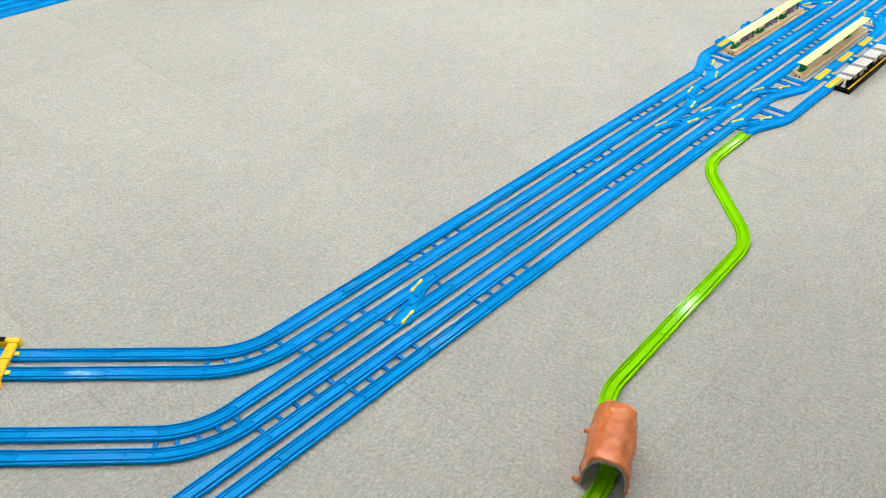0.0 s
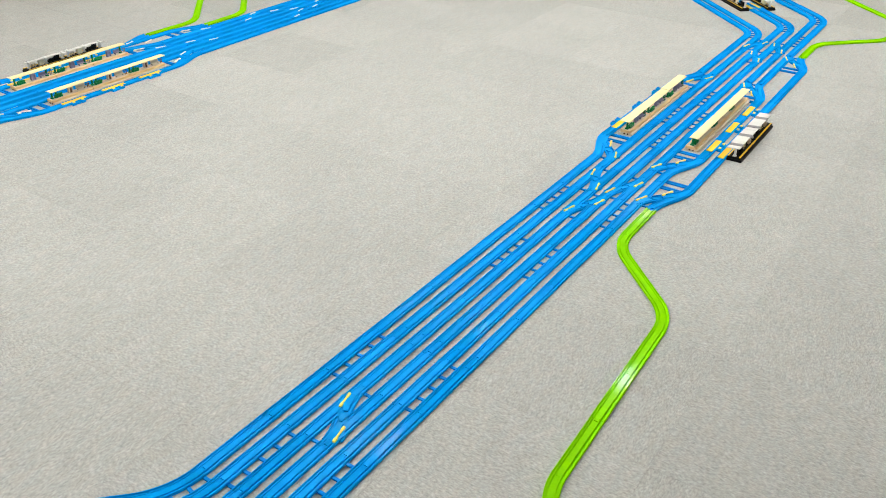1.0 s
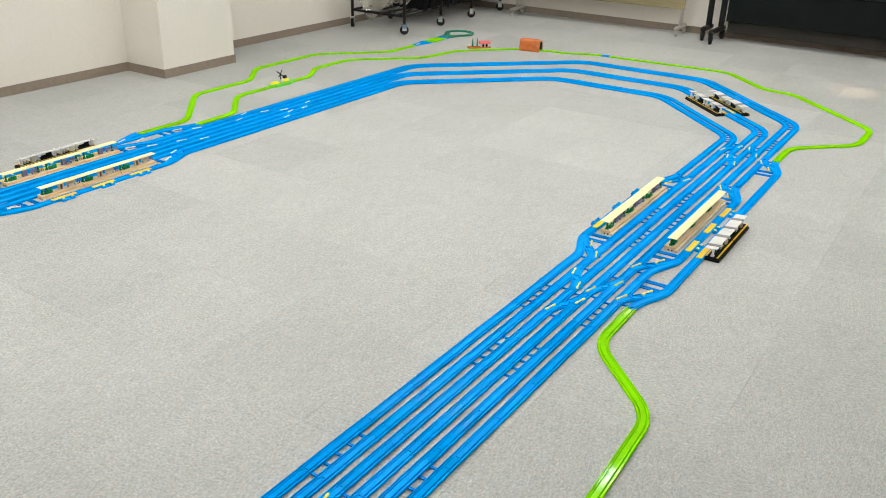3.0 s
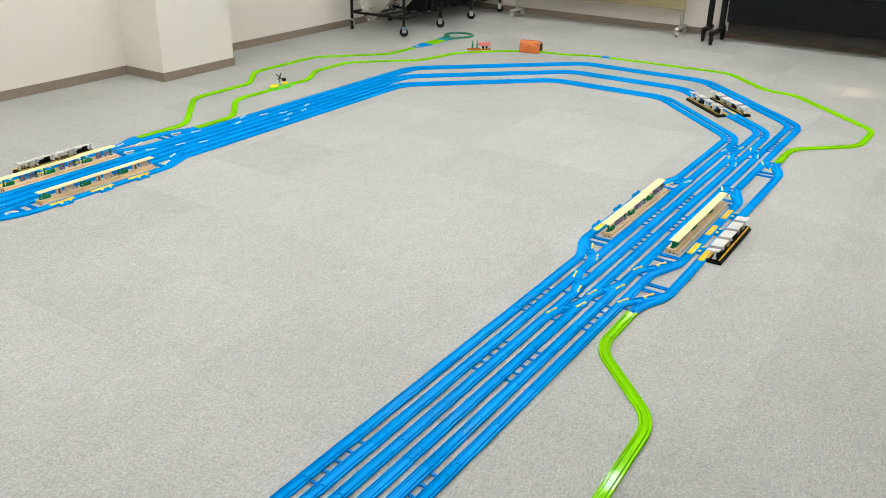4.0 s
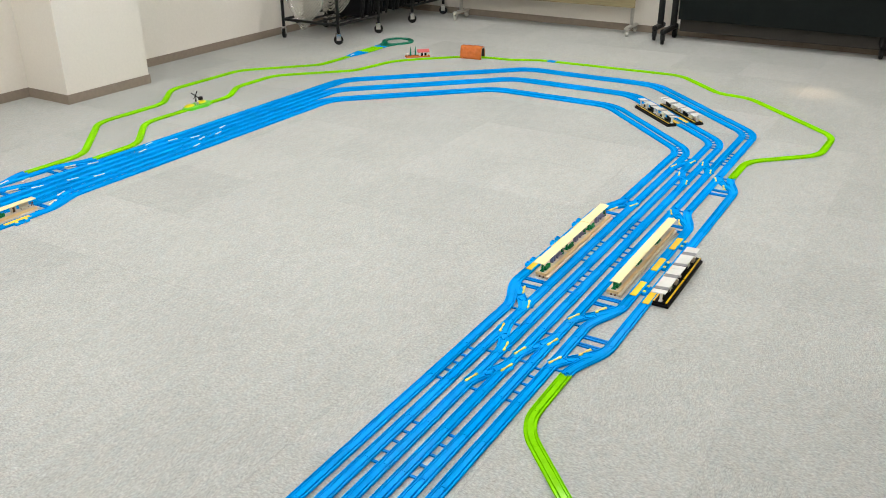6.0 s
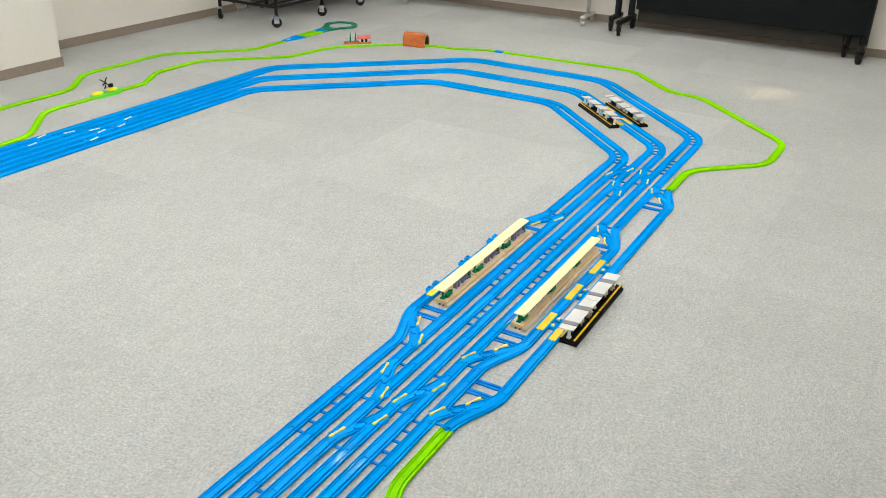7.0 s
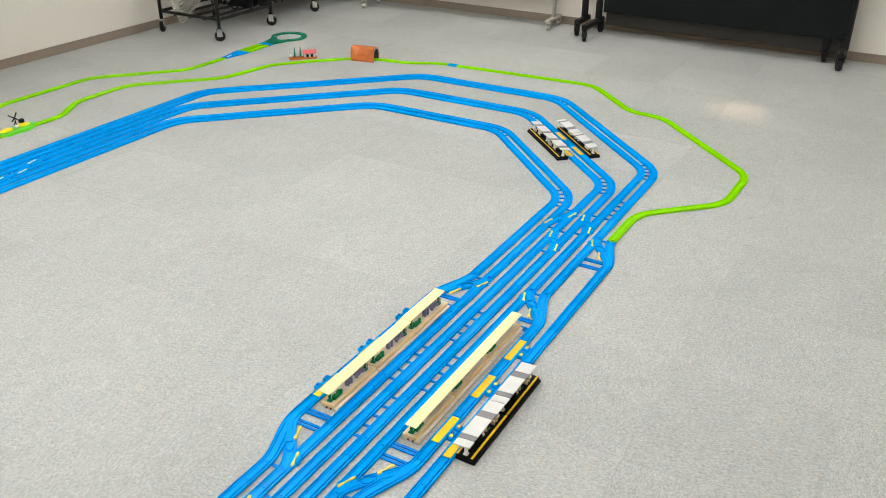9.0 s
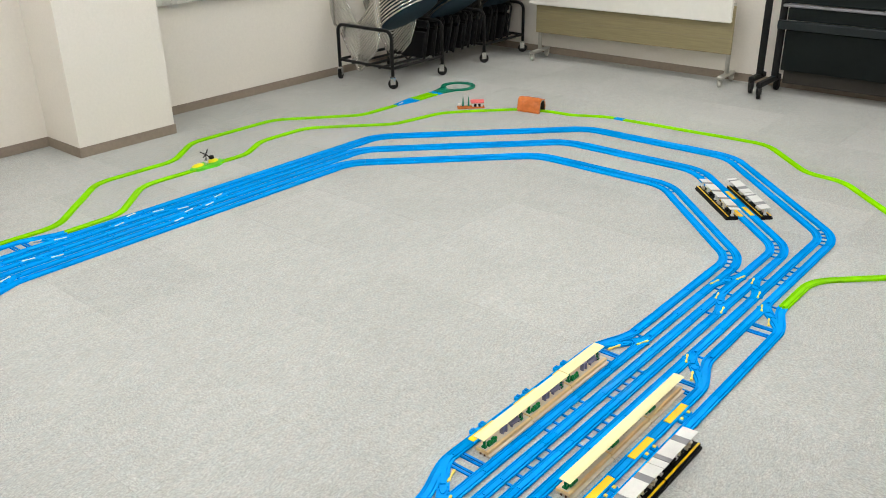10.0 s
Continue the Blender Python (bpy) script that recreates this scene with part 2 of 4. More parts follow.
def arc_path(radius, angle, n=10):
    """From the origin, heading +y; a positive angle turns left."""
    s, out = (1 if angle > 0 else -1), []
    for i in range(n + 1):
        a = abs(angle) * i / n
        out.append((-s * radius * (1 - math.cos(a)), radius * math.sin(a), math.pi / 2 + s * a))
    return out


def shift_path(x0, y0, x1, y1, n=16):
    """A smooth sidestep."""
    out = []
    for i in range(n + 1):
        t = i / n
        f, df = t * t * (3 - 2 * t), 6 * t * (1 - t)
        out.append((x0 + (x1 - x0) * f, y0 + (y1 - y0) * t, math.atan2(y1 - y0, (x1 - x0) * df)))
    return out


def stretch_of(path, a, b, n=10):
    """The part of a path between two shares of its length."""
    out = []
    for i in range(n + 1):
        f = (a + (b - a) * i / n) * (len(path) - 1)
        k = min(int(f), len(path) - 2)
        out.append(tuple(p + (q - p) * (f - k) for p, q in zip(path[k], path[k + 1])))
    return out


def lips(bm, path, side, kept):
    """The raised guard on one side, along the kept shares of the path."""
    prof = [(side * u, z) for u, z in LIP]
    for a, b in kept:
        sweep(bm, path if (a, b) == (0, 1) else stretch_of(path, a, b), prof)


def rail_bm(path, tongue=True, notch=True, left=((0, 1),), right=((0, 1),)):
    """One rail: raised guards, running bands, two slots and a flat crown, a notch at its start and a tongue at its end."""
    bm = bmesh.new()
    sweep(bm, path, BASE)
    lips(bm, path, -1, left)
    lips(bm, path, 1, right)
    crown = list(path)
    if notch:
        (xa, ya, ha), (xb, yb, hb) = path[0], path[1]
        f = min(0.9, 0.0105 / max(1e-6, math.hypot(xb - xa, yb - ya)))
        crown[0] = (xa + (xb - xa) * f, ya + (yb - ya) * f, ha + (hb - ha) * f)
        for s in (-1, 1):
            sweep(bm, [path[0], crown[0]], [(s * u, z) for u, z in CHEEK])
    sweep(bm, crown, CROWN)
    if tongue:
        x, y, h = path[-1]
        m = Matrix.Translation((x, y, 0)) @ Matrix.Rotation(h - math.pi / 2, 4, "Z")
        box(bm, -0.0048, 0.0048, -0.001, 0.0092, 0.0010, 0.0071, m=m)
    return bm


def crossing_bm(path, left, right, crown, heart):
    """The slanting way between two tracks: a flat bed, guards where it runs free, a short crown and a lozenge where the slots meet."""
    bm = bmesh.new()
    sweep(bm, path, PLATE)
    lips(bm, path, -1, left)
    lips(bm, path, 1, right)
    for side in (-1, 1):
        for a, b in ((0, heart - 0.045), (heart + 0.045, 1)):
            sweep(bm, stretch_of(path, a, b), [(side * u, z) for u, z in BAND])
    for a, b in crown:
        sweep(bm, stretch_of(path, a, b), [(-0.0080, 0.0014), (-0.0080, 0.0071), (-0.0076, 0.0076), (0.0076, 0.0076), (0.0080, 0.0071), (0.0080, 0.0014)])
    x, y, h = stretch_of(path, heart, heart + 0.01)[0]
    m = Matrix.Translation((x, y, 0)) @ Matrix.Rotation(h - math.pi / 2, 4, "Z")
    for z0, z1, w, d in ((0.0014, 0.0072, 0.0112, 0.0165),):
        ring = [(w, 0.0), (w * 0.35, d), (-w * 0.35, d), (-w, 0.0), (-w * 0.35, -d), (w * 0.35, -d)]
        lo, hi = [bm.verts.new(m @ Vector((a, b, z0))) for a, b in ring], [bm.verts.new(m @ Vector((a * 0.94, b * 0.96, z1))) for a, b in ring]
        bm.faces.new(hi)
        bm.faces.new(lo[::-1])
        for k in range(6):
            bm.faces.new((lo[k], lo[(k + 1) % 6], hi[(k + 1) % 6], hi[k]))
    return bm


MESHES = {}


def rail_mesh(kind, *numbers):
    key = (kind, *numbers)
    if key not in MESHES:
        material, shape = (GREEN if kind.startswith("lime") else BLUE), kind.split("_")[1]
        path = straight_path(numbers[0]) if shape == "straight" else arc_path(*numbers)
        MESHES[key] = mesh_of(kind, rail_bm(path), material)
    return MESHES[key]


def at(x, y, heading, z=0.0):
    """The place of a piece that starts at x, y and runs along the heading (radians from +x)."""
    return Matrix.Translation((x, y, z)) @ Matrix.Rotation(heading - math.pi / 2, 4, "Z")


LABELS = {"blue": "straight bright blue plastic toy rail lying on carpet", "lime": "straight lime green plastic toy rail lying on carpet"}
CURVED = {"blue": "curved bright blue plastic toy rail lying on carpet", "lime": "curved lime green plastic toy rail lying on carpet"}


FAR_RAILS = []


def straight(x, y, heading, length, colour="blue"):
    if colour == "blue" and x < -1.9 and y > 0.65:
        FAR_RAILS.append((rail_mesh("blue_straight", round(length - 0.0008, 4)), at(x, y, heading)))
        return None
    tilt = pose(0, 0, 0.0002, random.uniform(-0.3, 0.3), random.uniform(-1.5, 1.5) if colour == "blue" else 0.0, 0)
    return solid("straight_rail", rail_mesh(colour + "_straight", round(length - 0.0008, 4)), None, LABELS[colour], "toy rail", colour + " rails", m=at(x, y, heading) @ tilt)


def curve(x, y, heading, radius, angle, colour="blue"):
    return solid("curved_rail", rail_mesh(colour + "_curve", round(radius, 4), round(angle, 4)), None, CURVED[colour], "toy rail", colour + " rails", m=at(x, y, heading))


def run(x, y, heading, length, colour="blue"):
    """A line of straight rails, as many as come nearest to the standard length, the odd one short."""
    done = 0.0
    while length - done > 0.004:
        left = length - done
        bit = STEP if left > STEP + 0.03 else left
        straight(x + done * math.cos(heading), y + done * math.sin(heading), heading, bit, colour)
        done += bit


def rung_mesh(length=0.0225):
    key = ("rung", round(length, 4))
    if key not in MESHES:
        MESHES[key] = mesh_of("rung", boxes((-length / 2, length / 2, -0.0046, 0.0046, 0.0005, 0.0055), bevel=0.0008), BLUE_DARK)
    return MESHES[key]


def ladder(x, y):
    """A double rail: two tracks tied by rungs. x is the middle."""
    t = thing("double_straight_rail", "double straight blue plastic toy rail tied with rungs", "toy rail", "blue double rails", m=at(x, y, math.pi / 2) @ pose(0, 0, 0.0003, random.uniform(-0.3, 0.3), random.uniform(-0.7, 0.7), 0))
    for s in (-1, 1):
        part("rail", rail_mesh("blue_straight", round(STEP - 0.0008, 4)), None, t).location = (s * PITCH / 2, 0, 0)
    for k in range(5):
        part("rung", rung_mesh(), None, t).location = (0, 0.008 + k * 0.05, 0)
    return t


def double_curve(x, y, heading, angle):
    """Two concentric curves tied by rungs; x, y is the middle of the start."""
    t = thing("double_curved_rail", "double curved blue plastic toy rail tied with rungs", "toy rail", "blue double rails", m=at(x, y, heading))
    s = 1 if angle > 0 else -1
    part("inner_rail", rail_mesh("blue_curve", RIN, round(angle, 4)), None, t).location = (-s * PITCH / 2, 0, 0)
    part("outer_rail", rail_mesh("blue_curve", ROUT, round(angle, 4)), None, t).location = (s * PITCH / 2, 0, 0)
    mid = (RIN + ROUT) / 2
    for k in range(5):
        a = abs(angle) * (0.04 + 0.92 * k / 4)
        r = part("rung", rung_mesh(), None, t)
        r.matrix_basis = Matrix.Translation((-s * mid * (1 - math.cos(a)), mid * math.sin(a), 0)) @ Matrix.Rotation(s * a, 4, "Z")
    return t


def filleted(points, radius):
    """Straights and curves along corner points: ('S', x, y, heading, length) or ('C', x, y, heading, radius, angle)."""
    pts = [Vector(p) for p in points]
    out, here = [], pts[0]
    for i in range(1, len(pts) - 1):
        d0, d1 = (pts[i] - pts[i - 1]).normalized(), (pts[i + 1] - pts[i]).normalized()
        turn = math.atan2(d0.x * d1.y - d0.y * d1.x, d0.dot(d1))
        cut = radius * abs(math.tan(turn / 2))
        room = min((pts[i] - here).length, 0.5 * (pts[i + 1] - pts[i]).length if i < len(pts) - 2 else (pts[i + 1] - pts[i]).length)
        r = radius if cut <= room else radius * room / cut
        cut = min(cut, room)
        start = pts[i] - d0 * cut
        h = math.atan2(d0.y, d0.x)
        if (start - here).length > 0.004:
            out.append(("S", here.x, here.y, h, (start - here).length))
        out.append(("C", start.x, start.y, h, r, turn))
        here = pts[i] + d1 * cut
    d = pts[-1] - here
    out.append(("S", here.x, here.y, math.atan2(d.y, d.x), d.length))
    return out


def lime_line(points, radius=RIN):
    for seg in filleted(points, radius):
        (run if seg[0] == "S" else curve)(*seg[1:], "lime")


def double_line(points):
    """A pair of blue tracks round corner points."""
    for kind, x, y, h, *rest in filleted(points, (RIN + ROUT) / 2):
        if kind == "C":
            double_curve(x, y, h, rest[1])
        else:
            for s in (-1, 1):
                run(x + s * PITCH / 2 * math.sin(h), y - s * PITCH / 2 * math.cos(h), h, rest[0])


def column(x, y0, y1, busy=()):
    """Straight rails along y, leaving out the busy stretches."""
    here = y0
    for a, b in sorted(busy):
        if a - here > 0.004:
            run(x, here, math.pi / 2, a - here)
        here = max(here, b)
    if y1 - here > 0.004:
        run(x, here, math.pi / 2, y1 - here)


def lever_mesh(material):
    key = ("lever", material.name)
    if key not in MESHES:
        bm = bmesh.new()
        ring = [(0.0030, 0.029), (0.0046, 0.024), (0.0047, 0.019), (0.0027, 0.009), (0.0025, -0.010), (0.0046, -0.018), (0.0048, -0.024), (0.0034, -0.029)]
        outline = ring + [(-x, y) for x, y in ring[::-1]]
        low = [bm.verts.new((x, y, 0.0062)) for x, y in outline]
        high = [bm.verts.new((x * 0.8, y * 0.97, 0.0102)) for x, y in outline]
        bm.faces.new(high)
        bm.faces.new(low[::-1])
        for k in range(len(outline)):
            j = (k + 1) % len(outline)
            bm.faces.new((low[k], low[j], high[j], high[k]))
        MESHES[key] = mesh_of("lever", bm, material)
    return MESHES[key]


def lever(parent, x, y, degrees=0.0, side=0):
    """A bow-tie lever, on a small housing that stands out towards side."""
    # left-hand levers take a paler plastic: glare on the yellow, put into the colour
    pale = parent.matrix_basis.translation.x < -1.9
    ob = part("lever", lever_mesh(PALE_YELLOW if pale else YELLOW), None, parent, "yellow plastic switch lever with glare paled into its colour" if pale else "yellow plastic switch lever")
    ob.matrix_basis = pose(x, y, 0, 0, 0, degrees)
    if side:
        if "housing" not in MESHES:
            MESHES["housing"] = mesh_of("lever_housing", boxes((-0.006, 0.010, -0.017, 0.017, 0.0010, 0.0072), bevel=0.0025), BLUE)
        part("lever_housing", MESHES["housing"], None, parent).matrix_basis = pose(x + side * 0.009, y, 0, 0, 0, degrees + (0 if side > 0 else 180))


def crossover(x, y, s):
    """Two tracks about x from y, linked by a crossing that steps towards s (+1: to the right as y grows)."""
    t = thing("crossover_rail", "blue plastic toy crossover with two yellow levers", "toy rail", "blue turnouts", m=at(x, y, math.pi / 2))
    if ("crossover", s) not in MESHES:
        track = straight_path(STEP - 0.0008)
        first, last, full = ((0, 0.06), (0.53, 1)), ((0, 0.47), (0.94, 1)), ((0, 1),)
        MESHES["crossover", s] = (
            mesh_of("rail", rail_bm(track, left=full if s > 0 else first, right=first if s > 0 else full), BLUE),
            mesh_of("rail", rail_bm(track, left=last if s > 0 else full, right=full if s > 0 else last), BLUE),
            mesh_of("crossing_rail", crossing_bm(shift_path(-s * PITCH / 2, 0.008, s * PITCH / 2, STEP - 0.008),
                                                 ((0.55, 0.93),) if s > 0 else ((0.07, 0.45),), ((0.07, 0.45),) if s > 0 else ((0.55, 0.93),), ((0.10, 0.40), (0.60, 0.90)), 0.5), BLUE))
    a, b, c = MESHES["crossover", s]
    part("rail", a, None, t).location = (-s * PITCH / 2, 0, 0)
    part("rail", b, None, t).location = (s * PITCH / 2, 0, 0)
    part("crossing_rail", c, None, t)
    for k in (-1, 1):
        part("rung", rung_mesh(), None, t).location = (0, 0.108 + k * 0.1, 0)
    lever(t, -s * PITCH / 2 - s * 0.004, 0.054, -s * 12, -s)
    lever(t, s * PITCH / 2 + s * 0.004, 0.158, -s * 12, s)
    return t


def siding(x, y, s, flip=False):
    """A turnout whose outer track steps out by one pitch towards s and is linked with the inner one at x; flip: it steps back."""
    t = thing("siding_turnout", "blue plastic toy turnout with two yellow levers", "toy rail", "blue turnouts", m=at(x, y, math.pi / 2))
    f = -1 if flip else 1
    if ("siding", s, f) not in MESHES:
        full, main, outer = ((0, 1),), ((0, 0.05), (0.36, 1)), ((0, 0.45),)
        made = (("rail", rail_bm(straight_path(STEP - 0.0008), left=full if s > 0 else main, right=main if s > 0 else full)),
                ("outer_rail", rail_bm(shift_path(s * PITCH, 0, s * 2 * PITCH, STEP), left=outer if s > 0 else full, right=full if s > 0 else outer)),
                ("crossing_rail", crossing_bm(shift_path(0, 0.004, s * 2 * PITCH, STEP), ((0.37, 1),) if s > 0 else ((0.07, 0.44),), ((0.07, 0.44),) if s > 0 else ((0.37, 1),), ((0.08, 0.31), (0.49, 0.95)), 0.40)))
        for _, bm in made:
            if flip:
                for v in bm.verts:
                    v.co.y = STEP - v.co.y
        MESHES["siding", s, f] = [(name, mesh_of(name, bm, BLUE)) for name, bm in made]
    for name, me in MESHES["siding", s, f]:
        part(name, me, None, t)
    for yy in (0.186, 0.200, 0.240, 0.254):
        r = part("tie", rung_mesh(0.083), None, t)
        r.location = (s * PITCH, yy if f > 0 else STEP - yy, 0)
    r = part("rung", rung_mesh(), None, t)
    r.location = (s * PITCH / 2, 0.012 if f > 0 else STEP - 0.012, 0)
    lever(t, -s * 0.003, 0.056 if f > 0 else STEP - 0.056, -s * f * 20, -s)
    lever(t, s * (PITCH + 0.001), 0.148 if f > 0 else STEP - 0.148, -s * f * 20, 0)
    return t


# ---- room ----
def wall(name, x0, x1, y0, y1, z1=ROOM_H):
    return solid(name, boxes((x0, x1, y0, y1, -0.1, z1)), WALL, "plain off-white papered wall", "wall", kind="structure")


TH = 0.15
wall("wall_west", ROOM_X0 - TH, ROOM_X0, ROOM_Y0 - TH, ROOM_Y1 + TH)
wall("wall_north", ROOM_X0, ROOM_X1, ROOM_Y1, ROOM_Y1 + TH)
wall("wall_east", ROOM_X1, ROOM_X1 + TH, ROOM_Y0 - TH, ROOM_Y1 + TH)
wall("wall_south", ROOM_X0, ROOM_X1, ROOM_Y0 - TH, ROOM_Y0)
COL_X, COL_Y0, COL_Y1 = -3.835, 2.852, 3.522
solid("wall_pier", boxes((ROOM_X0, COL_X, COL_Y0, COL_Y1, -0.1, ROOM_H), bevel=0.002), WALL, "square off-white papered pier standing out from the wall", "pier", kind="structure")
solid("ceiling", boxes((ROOM_X0 - TH, ROOM_X1 + TH, ROOM_Y0 - TH, ROOM_Y1 + TH, ROOM_H, ROOM_H + 0.1)), CEIL, "flat white board ceiling", "ceiling", kind="structure")
SK, SKT = 0.062, 0.006
for spec in ((ROOM_X0, ROOM_X0 + SKT, ROOM_Y0, COL_Y0 - SKT), (ROOM_X0, COL_X + SKT, COL_Y0 - SKT, COL_Y0), (COL_X, COL_X + SKT, COL_Y0, COL_Y1),
             (ROOM_X0, COL_X + SKT, COL_Y1, COL_Y1 + SKT), (ROOM_X0, ROOM_X0 + SKT, COL_Y1 + SKT, ROOM_Y1 - SKT), (ROOM_X0, ROOM_X1, ROOM_Y1 - SKT, ROOM_Y1)):
    solid("baseboard", boxes((*spec, 0.0, SK)), SKIRT, "low brown vinyl skirting along the wall", "skirting", kind="structure")

floor = solid("floor", boxes((ROOM_X0 - TH, ROOM_X1 + TH, ROOM_Y0 - TH, ROOM_Y1 + TH, -0.1, -0.007)), CARPET, "heather-grey loop-pile carpet tiles", "floor", kind="structure")

# ceiling lamps in rows across the room
lamp = thing("ceiling_light", "long flush fluorescent ceiling light with white diffuser", "ceiling light", "ceiling lights")
part("frame", boxes((-0.63, 0.63, -0.13, 0.13, -0.03, 0.0), bevel=0.004), WHITE_P, lamp)
part("diffuser", boxes((-0.60, 0.60, -0.036, 0.036, -0.045, -0.031)), GLOW, lamp)
# the ones at y -1.6 and x 2.6 are added fill for near left and right
rows = [(lx, ly) for ly in (0.25, 2.10, 6.10) for lx in (-2.9, -1.3, 0.3)] + [(lx, 3.72) for lx in (-2.2, -0.6, 1.0, 2.6)] + [(-2.9, -1.6), (-1.3, -1.6)]
lamp.matrix_basis = pose(*rows[0], ROOM_H)
for lx, ly in rows[1:]:
    copy_thing(lamp, pose(lx, ly, ROOM_H))

# ---- the railway: right-hand side ----
T = [-0.15 + PITCH * k for k in range(6)]
YA0, YA1 = 1.863, 2.868            # sidings by the two cream platforms
YC0, YC1 = 1.570, 3.397            # siding by the white-roofed platform
LADDERS = [(0, 0.216), (0, 1.350), (1, -0.216), (1, 2.362), (2, 2.082), (2, 2.646), (3, -0.432), (3, 2.362), (4, -0.216), (4, 0.216), (4, 1.350), (4, 3.80), (3, 0.918), (1, 0.918)]
CROSS = [(2, 0.0, -1), (2, 1.350, 1), (1, 1.566, -1), (3, 1.566, 1), (2, 3.390, -1), (1, 3.604, 1), (3, 3.604, -1)]
busy = {k: [] for k in range(6)}
for k, y in LADDERS:
    ladder((T[k] + T[k + 1]) / 2, y)
    busy[k].append((y, y + STEP))
    busy[k + 1].append((y, y + STEP))
for k, y, s in CROSS:
    crossover((T[k] + T[k + 1]) / 2, y, s)
    busy[k].append((y, y + STEP))
    busy[k + 1].append((y, y + STEP))
siding(T[1], YA0, -1)
siding(T[1], YA1, -1, True)
siding(T[4], YA0, 1)
siding(T[4], YA1, 1, True)
siding(T[5], YC0, 1)
siding(T[5], YC1, 1, True)
busy[1] += [(YA0, YA0 + STEP), (YA1, YA1 + STEP)]
busy[4] += [(YA0, YA0 + STEP), (YA1, YA1 + STEP)]
busy[0].append((YA0, YA1 + STEP))
busy[5] += [(YC0, YC0 + STEP), (YA0, YA1 + STEP), (YC1, YC1 + STEP)]
BEND = [3.822, 3.822, 4.055, 4.055, 4.318, 4.318]
FOOT = [-0.216, -0.216, -0.432, -0.432, -2.4, -2.4]
for k in range(6):
    extra = [(0.432, 0.486)] if not any(a < 0.486 and b > 0.432 for a, b in busy[k]) else []
    for a, b in extra:
        straight(T[k], a, math.pi / 2, b - a)
    column(T[k], FOOT[k], BEND[k], busy[k] + extra)
column(T[0] - PITCH, YA0 + STEP, YA1)
column(T[5] + PITCH, YA0 + STEP, YA1)
column(T[5] + 2 * PITCH, YC0 + STEP, YC1)

# near turns to the left
for x, y, quarter in (((T[0] + T[1]) / 2, -0.216, False), ((T[2] + T[3]) / 2, -0.432, True)):
    r, c, h = (RIN + ROUT) / 2, math.cos(math.pi / 4), math.pi / 4
    ex, ey = x - r * (1 - c), y - r * c
    double_curve(ex, ey, h, math.pi / 4)
    back = 0.0
    for bit in ([0.054] if quarter else []) + [STEP] * 5:
        back += bit
        for s in (-1, 1):
            straight(ex - back * c + s * PITCH / 2 * c, ey - back * c - s * PITCH / 2 * c, h, bit)

# ---- far side and left-hand side ----
LX = -2.569
L = [LX - 0.15 + PITCH * k for k in range(6)]          # outermost first
for x, ystart, ytop, diff, xl, ylow in ((-0.12, 3.822, 4.600, 6.240, L[4] + PITCH / 2, 3.60), (0.0, 4.055, 4.930, 6.590, L[2] + PITCH / 2, 3.80), (0.12, 4.318, 5.262, 6.965, L[0] + PITCH / 2, 4.00)):
    corner = ystart + (RIN + ROUT) / 2 * math.tan(math.pi / 8)
    double_line([(x, ystart), (x, corner), (x - (ytop - corner), ytop), (ytop - diff, ytop), (xl, xl + diff), (xl, ylow)])
LY0, LY1, LC = 0.671, 1.614, 1.985
LCROSS = [(0, 2.366, -1), (1, 2.590, 1), (3, 2.590, -1), (2, 2.816, -1), (2, 1.880, 1), (3, 0.420, 1)]
lbusy = {k: [] for k in range(6)}
for k, y, s in LCROSS:
    crossover((L[k] + L[k + 1]) / 2, y, s)
    lbusy[k].append((y, y + STEP))
    lbusy[k + 1].append((y, y + STEP))
siding(L[1], LY0, -1)
siding(L[1], LY1, -1, True)
siding(L[4], LY0, 1)
siding(L[4], LY1, 1, True)
siding(L[0], LC, -1, True)
lbusy[1] += [(LY0, LY0 + STEP), (LY1, LY1 + STEP)]
lbusy[4] += [(LY0, LY0 + STEP), (LY1, LY1 + STEP)]
siding(L[0], 0.385, -1)
lbusy[0] += [(0.385, 0.385 + STEP), (LY0, LY1 + STEP), (LC, LC + STEP)]
lbusy[5].append((LY0, LY1 + STEP))
LTOP = [4.00, 4.00, 3.80, 3.80, 3.60, 3.60]
for k in range(6):
    column(L[k], -1.6, LTOP[k], lbusy[k])
column(L[0] - PITCH, LY0 + STEP, LY1)
column(L[5] + PITCH, LY0 + STEP, LY1)
column(L[0] - PITCH, -1.6, 0.385)
column(L[0] - 2 * PITCH, 0.385 + STEP, LC)
# the country line's way in
t = thing("siding_turnout", "blue plastic toy turnout with a yellow lever", "toy rail", "blue turnouts", m=at(L[0] - 3 * PITCH, 1.66, math.pi / 2))
part("crossing_rail", crossing_bm(shift_path(PITCH, 0.0, 0.0, STEP), ((0.1, 1),), ((0.4, 1),), ((0.1, 0.9),), 0.35), BLUE, t)
lever(t, 0.048, 0.066, 15)
lever(t, 0.105, 0.144, 15)
t = thing("siding_turnout", "blue plastic toy turnout with a yellow lever", "toy rail", "blue turnouts", m=at(L[0] - 3 * PITCH + 0.012, 0.886, math.pi / 2))
part("crossing_rail", crossing_bm(shift_path(0.0, 0.0, PITCH - 0.012, STEP), ((0, 0.9),), ((0, 0.6),), ((0.1, 0.9),), 0.65), BLUE, t)
lever(t, 0.078, 0.066, -15)

joined = bmesh.new()
for me, m in FAR_RAILS:
    n = len(joined.verts)
    joined.from_mesh(me)
    joined.verts.ensure_lookup_table()
    bmesh.ops.transform(joined, matrix=m, verts=joined.verts[n:])
